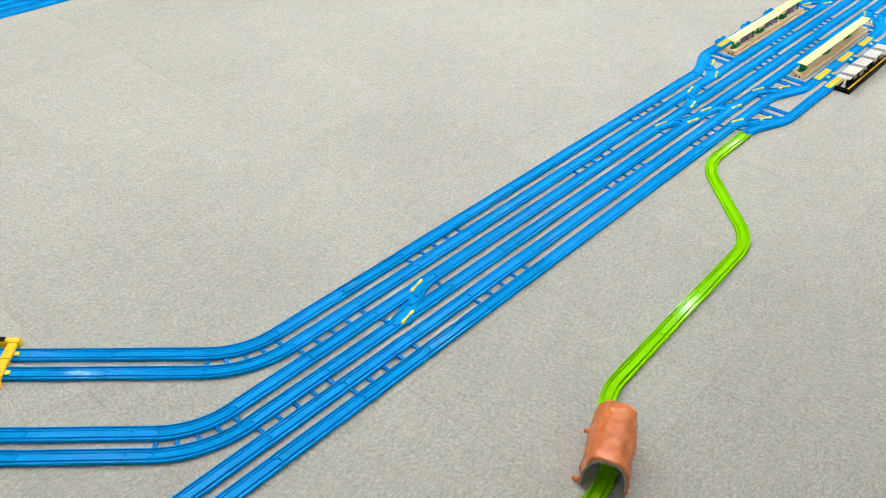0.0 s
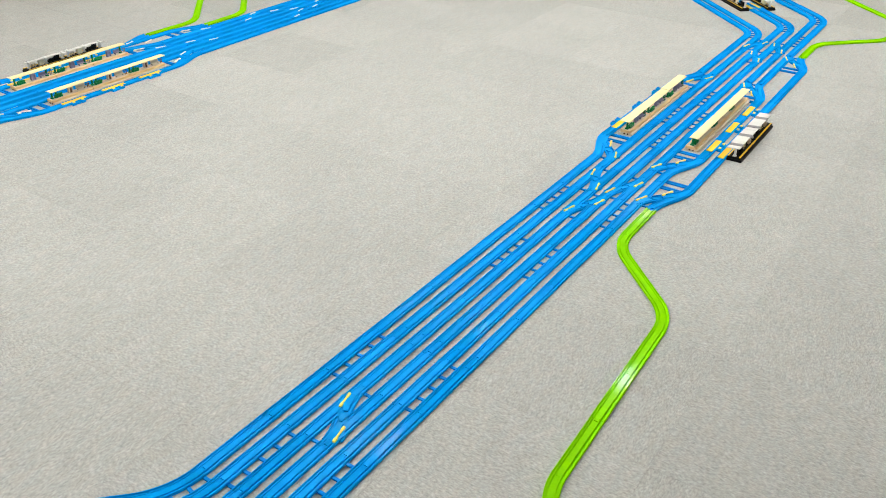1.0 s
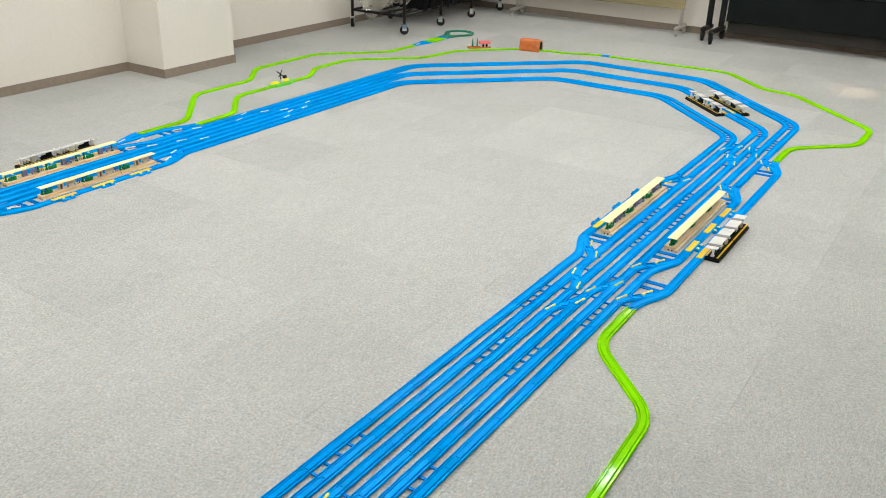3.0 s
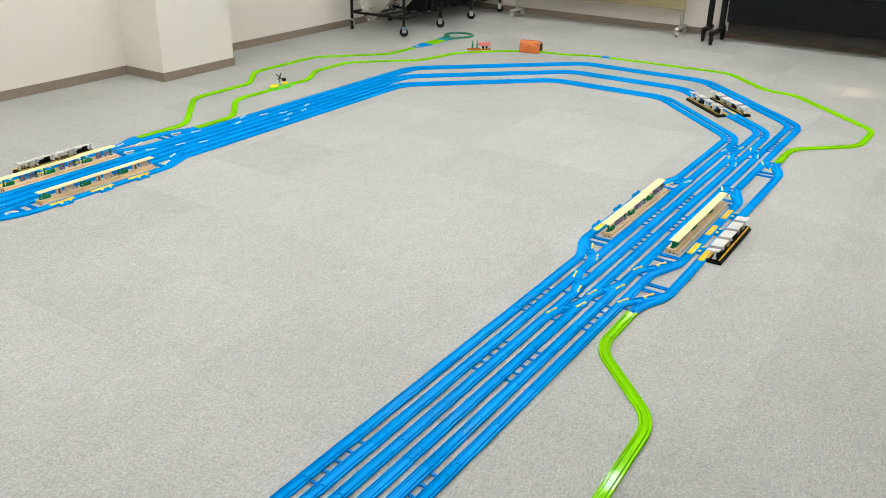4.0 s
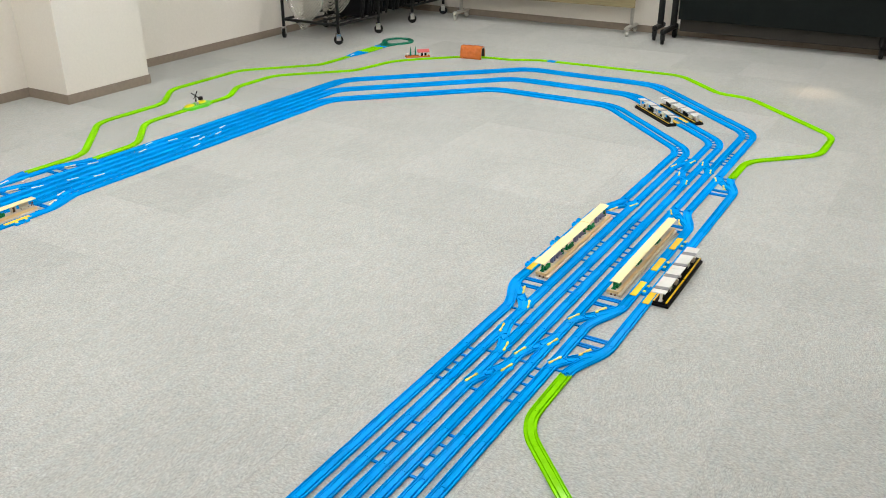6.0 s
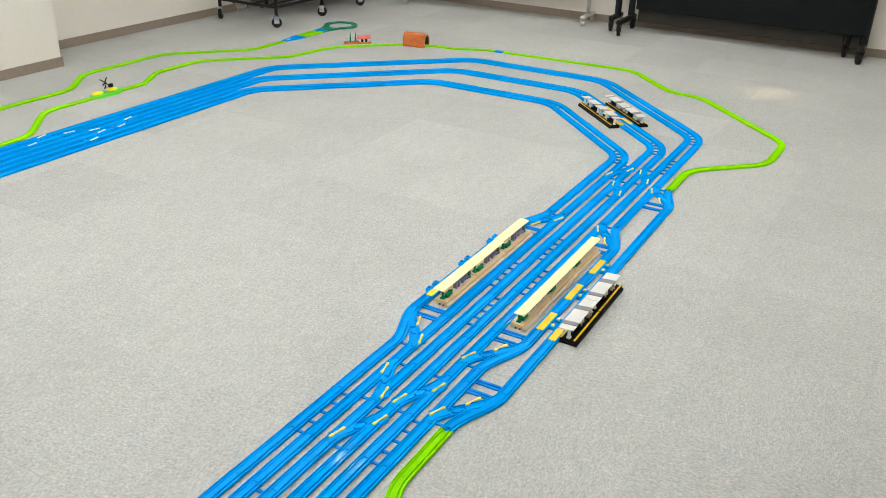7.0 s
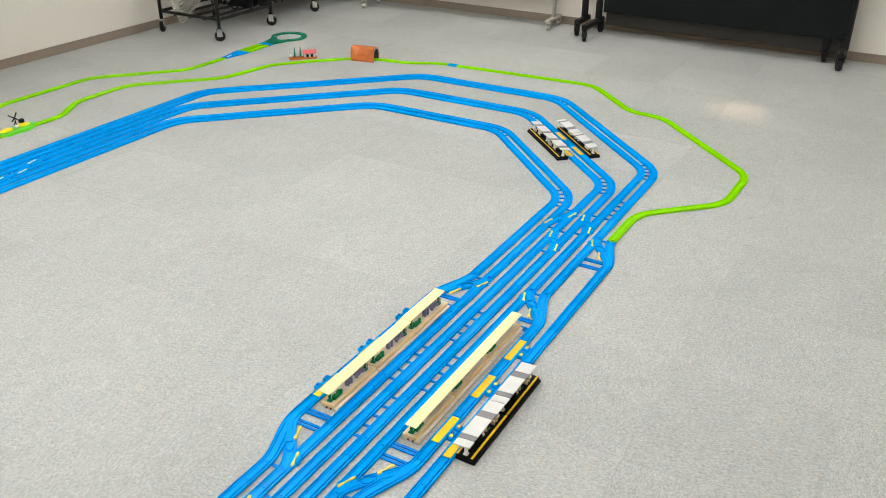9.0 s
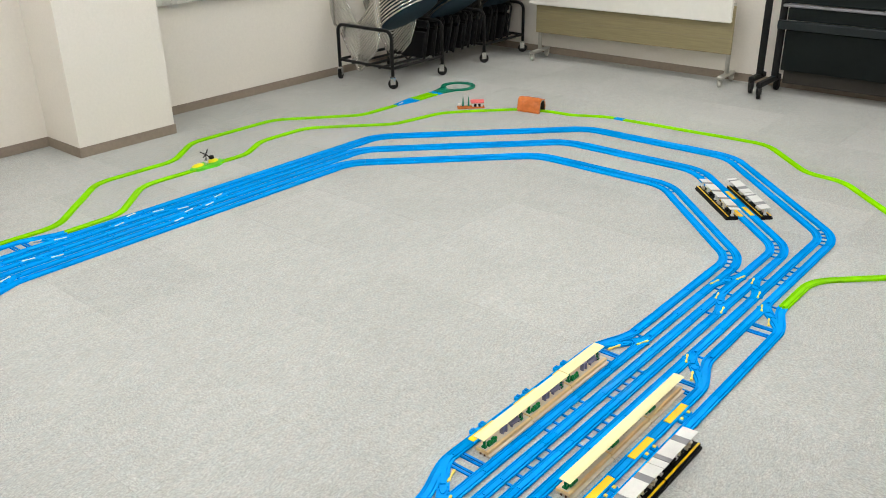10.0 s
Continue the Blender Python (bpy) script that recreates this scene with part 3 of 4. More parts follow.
solid("straight_rails", joined, BLUE, "long rows of straight blue plastic toy rails on carpet", "toy rails", kind="stuff")

# ---- green country line ----
lime_line([(0.21, 1.568), (0.212, 1.268), (0.505, 0.975), (0.534, 0.165), (0.648, 0.040), (0.678, -0.060), (0.64, -0.6)])
lime_line([(0.21, 3.615), (0.214, 3.92), (0.525, 4.225), (0.538, 4.61), (-0.07, 5.235), (-0.28, 5.262), (-0.65, 5.635), (-1.62, 5.59)])
lime_line([(-1.69, 5.587), (-1.76, 5.58), (-1.97, 5.475), (-2.16, 5.455), (-2.36, 5.37), (-2.60, 5.125), (-2.73, 4.96), (-2.80, 4.56), (-3.21, 4.13), (-3.21, 3.74), (-3.07, 3.52), (-3.07, 2.80), (-2.785, 2.50), (-2.779, 2.205)])
lime_line([(-2.892, 1.880), (-2.888, 2.22), (-3.315, 2.66), (-3.315, 3.17), (-3.545, 3.45), (-3.545, 4.12), (-3.14, 4.58), (-3.13, 4.92)])
run(L[0] - 3 * PITCH + 0.012, -0.60, math.pi / 2, 1.486, "lime")
straight(-1.625, 5.590, math.radians(180), 0.064)


# ---- stations ----
def cream_platform(x, y, style, unit=0.230):
    """Three joined platform units under one cream roof, 0.70 m long; style: what stands on them."""
    t = thing("roofed_platform", "tan toy station platform with long cream roof and green posts", "toy station", "cream-roofed platforms", m=pose(x, y, 0))
    for k in range(3):
        y0, y1 = k * unit + 0.001, (k + 1) * unit - 0.001
        part("plinth", boxes((0.014, 0.030, y0, y1, 0, 0.009), (-0.026, 0.014, y0 + 0.002, y1 - 0.002, 0, 0.009), bevel=0.001), PAVING, t)
        part("body", boxes((-0.026, 0.0205, y0, y1, 0.009, 0.0205), bevel=0.0012), TAN, t)
        part("paving", boxes((-0.020, 0.012, y0 + 0.004, y1 - 0.004, 0.0205, 0.0215)), PAVING, t)
        # low step and sockets in the end of each unit
        part("socket", boxes((-0.010, -0.004, y0 - 0.0005, y0 + 0.003, 0.002, 0.008), (0.006, 0.011, y0 - 0.0005, y0 + 0.003, 0.002, 0.008)), BROWN, t)
        for yy in (y0 + 0.014, y0 + 0.036) if style == "green" else (y0 + 0.014, y1 - 0.030):
            post = bmesh.new()
            tube(post, [(-0.003, yy, 0.021), (-0.003, yy, 0.030), (-0.003, yy, 0.031), (-0.003, yy, 0.0585)], 0.0045, 8)
            box(post, -0.011, 0.005, yy - 0.006, yy + 0.006, 0.021, 0.027, bevel=0.001)
            part("post", post, DARK_GREEN, t)
        part("planter", boxes((-0.003, 0.010, y0 + 0.022, y0 + 0.062, 0.0215, 0.031), bevel=0.002), DARK_GREEN, t)
        hedge = bmesh.new()
        for k2 in range(7):
            bmesh.ops.create_icosphere(hedge, subdivisions=1, radius=random.uniform(0.0052, 0.0068), matrix=Matrix.Translation((0.0035 + random.uniform(-0.002, 0.003), y0 + 0.025 + k2 * 0.0057, 0.0335 + random.uniform(-0.001, 0.003))))
        part("hedge", hedge, LEAF, t, "clipped green hedge")
        cabin = boxes((-0.010, 0.004, y0 + 0.098, y0 + 0.104, 0.0215, 0.049), (-0.010, 0.004, y0 + 0.116, y0 + 0.122, 0.0215, 0.049), (-0.010, 0.004, y0 + 0.098, y0 + 0.122, 0.046, 0.052), bevel=0.0008)
        part("kiosk", cabin, LILAC if style == "lilac" else PAVING, t)
        part("kiosk_panel", boxes((-0.006, 0.0, y0 + 0.103, y0 + 0.117, 0.0215, 0.046)), LILAC if style == "lilac" else BROWN, t)
        bench = boxes((-0.008, 0.006, y0 + 0.142, y0 + 0.190, 0.030, 0.033), (-0.009, -0.006, y0 + 0.142, y0 + 0.190, 0.033, 0.045),
                      (-0.006, 0.004, y0 + 0.146, y0 + 0.150, 0.0215, 0.030), (-0.006, 0.004, y0 + 0.182, y0 + 0.186, 0.0215, 0.030), bevel=0.0006)
        part("bench", bench, LILAC if style == "lilac" else PAVING, t)
        part("railing", boxes((-0.001, 0.001, y0 + 0.190, y0 + 0.208, 0.040, 0.042), (-0.001, 0.001, y0 + 0.197, y0 + 0.200, 0.0215, 0.042), (-0.001, 0.001, y0 + 0.205, y0 + 0.208, 0.0215, 0.042)), GREY_P if style == "lilac" else BROWN, t)
    half = 0.0185 if style == "green" else 0.0205
    prof = [(-half, 0.0570), (-half, 0.0590), (-0.009, 0.0606), (0.009, 0.0606), (half, 0.0590), (half, 0.0570), (0.009, 0.0584), (-0.009, 0.0584)]
    for ya, yb in ((-0.002, 2 * unit - 0.0005), (2 * unit, 3 * unit + 0.001)) if style == "lilac" else ((-0.002, 3 * unit + 0.001),):
        roof = bmesh.new()
        rx = (0.003 if style == "green" else -0.0125) if ya < 0 else -0.0150
        sweep(roof, [(rx, ya, math.pi / 2), (rx, yb, math.pi / 2)], prof if ya < 0 else [(u, z + 0.002) for u, z in prof])
        part("roof", roof, ROOF_CREAM, t, "pale cream roof")
    return t


def white_platform(m, slant=0.004, second=None):
    """Two joined black platform units with stepped white and grey canopies, 0.43 m long; its outer edge is towards +x."""
    t = thing("canopied_platform", "black toy station platform with stepped white and grey canopy" if second is None else "black toy station platform with long off-white canopy", "toy station", "white-roofed platforms", m=m)
    second = second or GREY_P
    for k in range(2):
        o = k * 0.222
        part("plinth", boxes((-0.028, 0.033, o, o + 0.220, 0, 0.010), (-0.026, 0.027, o + 0.001, o + 0.219, 0.010, 0.019), bevel=0.001), BLACK, t)
        part("edge_line", boxes((0.019, 0.0255, o + 0.002, o + 0.218, 0.019, 0.0202)), ORANGE_YELLOW, t)
        part("edge_line", boxes((-0.0255, -0.020, o + 0.002, o + 0.218, 0.019, 0.0202)), ORANGE_YELLOW, t)
        y = o - 0.004
        rows = ((0.030, 0.0560, CANOPY), (0.019, 0.0580, second), (0.084, 0.0595, CANOPY), (0.032, 0.0580, second), (0.053, 0.0572, CANOPY))
        for j, (ln, z, material) in enumerate(rows):
            roof = bmesh.new()
            prof = [(-0.033, z - 0.003), (-0.033, z), (0.018, z + slant), (0.018, z + slant - 0.003)]
            sweep(roof, [(0, y, math.pi / 2), (0, y + ln, math.pi / 2)], [(u, h) for u, h in prof])
            part("canopy", roof, material, t, "white canopy panel" if material is CANOPY else "grey canopy panel")
            y += ln
        for yy in (o + 0.012, o + 0.105, o + 0.200):
            part("pillar", boxes((-0.004, 0.004, yy - 0.005, yy + 0.005, 0.019, 0.056), (-0.007, 0.007, yy - 0.007, yy + 0.007, 0.019, 0.024), bevel=0.0008), WHITE_P, t)
        part("screen", boxes((-0.003, 0.003, o + 0.028, o + 0.060, 0.019, 0.050), bevel=0.003), BLACK, t)
        part("kiosk", boxes((-0.009, 0.006, o + 0.122, o + 0.148, 0.019, 0.044), (-0.010, 0.007, o + 0.120, o + 0.150, 0.044, 0.047), bevel=0.001), PALE_YELLOW, t)
        part("screen", boxes((0.0062, 0.0075, o + 0.126, o + 0.144, 0.024, 0.040)), BLACK, t)
        part("bench", boxes((-0.012, 0.008, o + 0.066, o + 0.096, 0.026, 0.030), (-0.013, -0.010, o + 0.066, o + 0.096, 0.030, 0.042), (-0.010, 0.006, o + 0.070, o + 0.074, 0.019, 0.026),
                            (-0.010, 0.006, o + 0.088, o + 0.092, 0.019, 0.026)), BLACK, t)
        part("ticket_gate", boxes((0.0, 0.012, o + 0.160, o + 0.166, 0.019, 0.034), (0.0, 0.012, o + 0.176, o + 0.182, 0.019, 0.034), bevel=0.001), PAVING, t)
    return t


def stop_rail(m, s, tall=False):
    """A train-stopping plate on a track, with its blue box and two yellow knobs on the side s."""
    t = thing("train_stop", "yellow train-stop plate on blue rail with knob box", "toy train stop", "train stops", m=m)
    part("plate", boxes((-0.0125, 0.0125, -0.062, 0.062, 0.0072, 0.0105), bevel=0.001), ORANGE_YELLOW, t)
    part("rim", boxes((-0.018, -0.0127, -0.064, 0.064, 0.0080, 0.0112), (0.0127, 0.018, -0.064, 0.064, 0.0080, 0.0112), bevel=0.0006), BLUE, t)
    h = 0.016 if tall else 0.013
    s *= 0.75 if tall else 1.0
    part("box", boxes((s * 0.030 - 0.0095, s * 0.030 + 0.0095, -0.034, -0.010, 0, h), (s * 0.030 - 0.0075, s * 0.030 + 0.0075, -0.010, 0.012, 0, 0.008),
                      (s * 0.030 - 0.0095, s * 0.030 + 0.0095, 0.012, 0.036, 0, h), bevel=0.003), BLUE, t)
    for yy in (-0.022, 0.024):
        part("knob", boxes((s * 0.030 - 0.005, s * 0.030 + 0.005, yy - 0.0055, yy + 0.0055, h - 0.001, h + 0.004), bevel=0.001), BLUE_DARK if tall else YELLOW, t)
    return t


cream_platform(-0.144, 2.146, "lilac")
cream_platform(0.144, 2.146, "green")
white_platform(pose(0.317, 2.150, 0))
for yy in (2.236, 2.472, 2.700):
    stop_rail(pose(T[5] + PITCH, yy, 0), 1)
    stop_rail(pose(T[0] - PITCH, yy, 0), -1, True)
for yy in (2.205, 2.425):
    t = thing("train_stop", "yellow train-stop plate on blue rail", "toy train stop", "train stops", m=pose(T[5] + 2 * PITCH, yy, 0))
    part("plate", boxes((-0.0125, 0.0125, -0.070, 0.070, 0.0072, 0.0105), bevel=0.001), ORANGE_YELLOW, t)
    part("rim", boxes((-0.018, -0.0127, -0.072, 0.072, 0.0080, 0.0112), (0.0127, 0.018, -0.072, 0.072, 0.0080, 0.0112), bevel=0.0006), BLUE, t)

cream_platform(L[0] + 0.006, 0.953, "lilac", 0.214)
cream_platform(L[5] - 0.006, 0.953, "green", 0.214)
for yy in (1.030, 1.245, 1.460):
    stop_rail(pose(L[5] + PITCH, yy, 0), 1)
    stop_rail(pose(L[0] - PITCH, yy, 0), -1)
white_platform(pose(L[0] - 2 * PITCH - 0.048, 1.575, 0, 0, 0, 180), -0.010, CANOPY)

# pair of platforms on the far slanting stretch
MID = 4.055 + (RIN + ROUT) / 2 * math.tan(math.pi / 8)
for along, across in ((4.680, -0.082), (5.285, 0.082)):
    # a point on the line x + y = MID, at y - x = along
    px, py = (MID - along) / 2, (MID + along) / 2
    px, py = px + across * math.cos(math.pi / 4), py + across * math.sin(math.pi / 4)
    if across < 0:
        white_platform(Matrix.Translation((px, py, 0)) @ Matrix.Rotation(math.radians(45), 4, "Z") @ Matrix.Diagonal((-1, 1, 1, 1)))
    else:
        white_platform(Matrix.Translation((px, py, 0)) @ Matrix.Rotation(math.radians(45 + 180), 4, "Z") @ Matrix.Diagonal((-1, 1, 1, 1)))
for along, across, s in ((4.80, 0.030, 1), (5.12, 0.030, 1), (4.79, -0.030, 1)):
    px, py = (MID - along) / 2 + across * math.cos(math.pi / 4), (MID + along) / 2 + across * math.sin(math.pi / 4)
    t = thing("train_stop", "yellow train-stop plate on blue rail", "toy train stop", "train stops", m=pose(px, py, 0, 0, 0, 45))
    part("plate", boxes((-0.0125, 0.0125, -0.055, 0.055, 0.0072, 0.0105), bevel=0.001), ORANGE_YELLOW, t)
    part("rim", boxes((-0.018, -0.0127, -0.057, 0.057, 0.0080, 0.0112), (0.0127, 0.018, -0.057, 0.057, 0.0080, 0.0112), bevel=0.0006), BLUE, t)


# ---- tunnels ----
def tunnel(m, length=0.175, half=0.050, top=0.098):
    """A rock tunnel: a lumpy arch shell with thick walls, turned-out feet and a rough inside."""
    t = thing("rock_tunnel", "orange-brown lumpy plastic rock tunnel over green rail", "toy tunnel", "tunnels", m=m)
    n, rows = 44, 36

    def ring(scale, lump, yy, seed):
        out = []
        for i in range(n + 1):
            a = math.pi * i / n
            c, s = math.cos(a), math.sin(a)
            ex = math.copysign(abs(c) ** 0.62, c)
            ez = abs(s) ** 0.75
            x, z = -half * scale * ex, top * scale * ez
            if lump:
                k = noise.noise(Vector((x * 26, yy * 22, z * 26 + seed))) * 0.006 + noise.noise(Vector((x * 70, yy * 60, z * 70))) * 0.0032
                x, z = x * (1 + k / half), max(0.0, z * (1 + k / top))
            out.append((x, yy, z))
        return out

    shell = bmesh.new()
    outer = [[shell.verts.new(p) for p in ring(1.0 - 0.05 * abs(j / rows - 0.45), True, j / rows * length, 3)] for j in range(rows + 1)]
    inner = [[shell.verts.new(p) for p in ring(0.88 - 0.05 * abs(j / rows - 0.45), False, j / rows * length, 3)] for j in range(rows + 1)]
    for grid, flip in ((outer, False), (inner, True)):
        for a, b in zip(grid, grid[1:]):
            for i in range(n):
                shell.faces.new((a[i], a[i + 1], b[i + 1], b[i]))
    for j in (0, rows):
        for i in range(n):
            shell.faces.new((outer[j][i], outer[j][i + 1], inner[j][i + 1], inner[j][i]))
    for j in range(rows):
        for i in (0, n):
            shell.faces.new((outer[j][i], outer[j + 1][i], inner[j + 1][i], inner[j][i]))
    part("shell", shell, ROCK, t, smooth=True)
    # inner sheet added near black, so the tunnel's shade is in its colour
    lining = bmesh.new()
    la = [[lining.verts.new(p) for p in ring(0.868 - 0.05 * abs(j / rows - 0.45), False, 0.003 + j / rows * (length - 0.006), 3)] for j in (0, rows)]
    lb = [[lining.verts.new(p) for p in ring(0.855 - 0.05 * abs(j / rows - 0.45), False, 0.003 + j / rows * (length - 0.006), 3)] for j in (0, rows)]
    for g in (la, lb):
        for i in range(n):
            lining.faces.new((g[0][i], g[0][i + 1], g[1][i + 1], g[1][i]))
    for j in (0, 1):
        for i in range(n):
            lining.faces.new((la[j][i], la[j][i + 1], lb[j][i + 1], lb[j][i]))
    part("lining", lining, TUNNEL_SHADE, t, "tunnel inside darkened in place of its shade")
    for j, out in ((0, -0.0012), (rows, 0.0012)):
        edge = bmesh.new()
        k = 0.05 * abs(j / rows - 0.45)
        strips = [[edge.verts.new(p) for p in ring(sc - k, False, j / rows * length + dy, 3)] for sc, dy in ((0.955, 0.0), (0.955, out), (0.872, out), (0.872, 0.0))]
        for p, q in zip(strips, strips[1:] + strips[:1]):
            for i in range(n):
                edge.faces.new((p[i], p[i + 1], q[i + 1], q[i]))
        part("edge", edge, RIM_GREY, t, "rough grey cut edge")
    for x in (-1, 1):
        for yy in (0.004, length - 0.024):
            part("foot", boxes((half * 0.93 if x > 0 else -half * 0.93 - 0.016, half * 0.93 + 0.006 if x > 0 else -half * 0.93, yy, yy + 0.011, 0.0, 0.008), bevel=0.003), ROCK, t)
    return t


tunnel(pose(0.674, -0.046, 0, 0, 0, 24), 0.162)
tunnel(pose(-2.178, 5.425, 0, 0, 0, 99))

# ---- small scenery on the country line ----
t = thing("country_station", "small toy country station with red roof and two trees", "toy station", m=pose(-2.660, 5.215, 0, 0, 0, -44))
part("base", boxes((-0.028, 0.028, -0.098, 0.098, 0, 0.012), bevel=0.002), ROCK, t)
part("house", boxes((-0.016, 0.018, 0.010, 0.085, 0.012, 0.040), bevel=0.001), WHITE_P, t)
part("doorway", boxes((0.0182, 0.0195, 0.022, 0.040, 0.012, 0.034), (0.0182, 0.0195, 0.052, 0.070, 0.012, 0.034)), BLACK, t)
roof = bmesh.new()
sweep(roof, [(0, 0.000, math.pi / 2), (0, 0.094, math.pi / 2)], [(-0.027, 0.038), (-0.027, 0.043), (-0.008, 0.060), (0.008, 0.060), (0.027, 0.043), (0.027, 0.038)])
part("roof", roof, PINK, t, "coral red roof")
for yy in (-0.055, -0.015):
    tree = bmesh.new()
    for k, (z, r) in enumerate(((0.014, 0.0085), (0.034, 0.007), (0.054, 0.005))):
        bmesh.ops.create_cone(tree, cap_ends=True, segments=10, radius1=r, radius2=r * 0.35, depth=0.028, matrix=Matrix.Translation((-0.008, yy, z + 0.014)))
    part("tree", tree, DEEP_GREEN, t, "slim dark green tree")
part("sign", boxes((-0.010, -0.006, -0.092, -0.072, 0.020, 0.034), (-0.009, -0.007, -0.084, -0.080, 0.012, 0.020)), WHITE_P, t)

t = thing("windmill_base", "green and yellow toy hill with small windmill and ornament", "toy scenery", m=pose(-3.085, 3.245, 0, 0, 0, 4))
base = bmesh.new()
N = 28
ringl = [base.verts.new((math.cos(2 * math.pi * k / N) * (0.056 + 0.006 * math.sin(5 * 2 * math.pi * k / N)), math.sin(2 * math.pi * k / N) * (0.130 + 0.008 * math.sin(7 * 2 * math.pi * k / N)), 0.0)) for k in range(N)]
ringh = [base.verts.new((v.co.x * 0.85, v.co.y * 0.9, 0.014)) for v in ringl]
base.faces.new(ringh)
base.faces.new(ringl[::-1])
for k in range(N):
    base.faces.new((ringl[k], ringl[(k + 1) % N], ringh[(k + 1) % N], ringh[k]))
part("base", base, HILL, t)
mound = bmesh.new()
for yy, r in ((-0.058, 0.042), (0.050, 0.042)):
    bmesh.ops.create_icosphere(mound, subdivisions=2, radius=1.0, matrix=Matrix.Translation((-0.014, yy, 0.012)) @ Matrix.Diagonal((r * 0.62, r * 1.05, 0.016, 1)))
part("mound", mound, BRIGHT_YELLOW, t, "yellow mound", smooth=True)
mill = bmesh.new()
tube(mill, [(-0.015, 0.010, 0.012), (-0.012, 0.006, 0.068)], 0.003, 8)
tube(mill, [(-0.012, 0.006, 0.050), (-0.005, -0.012, 0.030)], 0.0025, 6)
part("post", mill, BLACK, t)
blades = bmesh.new()
tube(blades, [(-0.012, -0.030, 0.092), (-0.012, 0.006, 0.068), (-0.012, 0.026, 0.050)], 0.0035, 6)
tube(blades, [(-0.012, 0.024, 0.094), (-0.012, 0.006, 0.068), (-0.012, -0.014, 0.052)], 0.0035, 6)
part("blades", blades, BLACK, t)
part("hut", boxes((-0.012, 0.010, 0.022, 0.050, 0.034, 0.056), bevel=0.004), BLACK, t)
beast = bmesh.new()
bmesh.ops.create_icosphere(beast, subdivisions=2, radius=1.0, matrix=Matrix.Translation((0.010, -0.010, 0.028)) @ Matrix.Diagonal((0.007, 0.013, 0.009, 1)))
bmesh.ops.create_icosphere(beast, subdivisions=2, radius=0.005, matrix=Matrix.Translation((0.012, -0.026, 0.034)))
for yy in (-0.018, -0.002):
    tube(beast, [(0.010, yy, 0.012), (0.010, yy, 0.026)], 0.003, 6)
part("ornament", beast, CANOPY, t, smooth=True)

# balloon loop behind the country line
t = thing("loop_rail", "dark green plastic toy loop rail lying on carpet", "toy rail", m=pose(-3.135, 5.645, 0))
loop = [(0.118 * math.cos(a), 0.118 * math.sin(a), a + math.pi / 2) for a in [math.radians(-90 + 28 + k * 304 / 30) for k in range(31)]]
part("loop", rail_bm(loop, False, False), DEEP_GREEN, t)
part("neck", rail_bm(shift_path(0.030, -0.245, loop[0][0] + 0.003, loop[0][1] + 0.004), False, False), DEEP_GREEN, t)
part("neck", rail_bm(shift_path(-0.030, -0.245, loop[-1][0] - 0.003, loop[-1][1] + 0.004), False, False), DEEP_GREEN, t)
web = bmesh.new()
outline = [(-0.030, -0.243), (0.030, -0.243), (0.050, -0.150), (0.068, -0.090), (0.036, -0.104), (0.0, -0.110), (-0.036, -0.104), (-0.068, -0.090), (-0.050, -0.150)]
low, high = [web.verts.new((x, y, 0.0005)) for x, y in outline], [web.verts.new((x, y, 0.0068)) for x, y in outline]
web.faces.new(high)
web.faces.new(low[::-1])
for k in range(len(outline)):
    web.faces.new((low[k], low[(k + 1) % len(outline)], high[(k + 1) % len(outline)], high[k]))
part("web", web, DEEP_GREEN, t)
for s in (-1, 1):
    x = -3.135 + s * 0.030
    solid("straight_rail", rail_mesh("blue_straight", 0.05), None, "short blue plastic toy rail lying on carpet", "toy rail", "blue rails", m=at(x, 5.350, math.pi / 2))
    straight(x, 5.134, math.pi / 2, 0.216, "lime")
t = thing("siding_turnout", "blue plastic toy turnout joining two rails into one", "toy rail", "blue turnouts", m=at(-3.135, 4.918, math.pi / 2))
for s in (-1, 1):
    part("crossing_rail", rail_bm(shift_path(0, 0, s * PITCH / 2, STEP), False, False), BLUE, t)
lever(t, 0.004, 0.060, 10)

# yellow girder plate that ends two of the near tracks
ux, uy = math.cos(math.radians(225)), math.sin(math.radians(225))
r8 = (RIN + ROUT) / 2
gx = (T[0] + T[1]) / 2 - r8 * (1 - math.cos(math.pi / 4)) + ux * 2 * STEP
gy = -0.216 - r8 * math.cos(math.pi / 4) + uy * 2 * STEP
t = thing("girder_plate", "yellow plastic girder frame clipped over two blue rails", "toy bridge part", m=at(gx, gy, math.radians(225)))
part("side_beam", boxes((-0.076, -0.058, -0.004, 0.30, 0.002, 0.020), bevel=0.002), ORANGE_YELLOW, t)
part("side_beam", boxes((0.058, 0.076, -0.004, 0.30, 0.002, 0.020), bevel=0.002), ORANGE_YELLOW, t)
part("middle_beam", boxes((-0.009, 0.009, 0.0, 0.30, 0.002, 0.016), bevel=0.002), ORANGE_YELLOW, t)
part("cross_beam", boxes((-0.058, -0.009, 0.0, 0.022, 0.0088, 0.018), (0.009, 0.058, 0.0, 0.022, 0.0088, 0.018), bevel=0.001), ORANGE_YELLOW, t)
for s in (-1, 1):
    part("clip", boxes((s * 0.030 - 0.006, s * 0.030 + 0.006, -0.012, 0.0, 0.0086, 0.0125), bevel=0.001), YELLOW, t)
knob = bmesh.new()
tube(knob, [(0.067, 0.030, 0.020), (0.067, 0.075, 0.023)], 0.007, 10)
part("buffer", knob, BLACK, t)


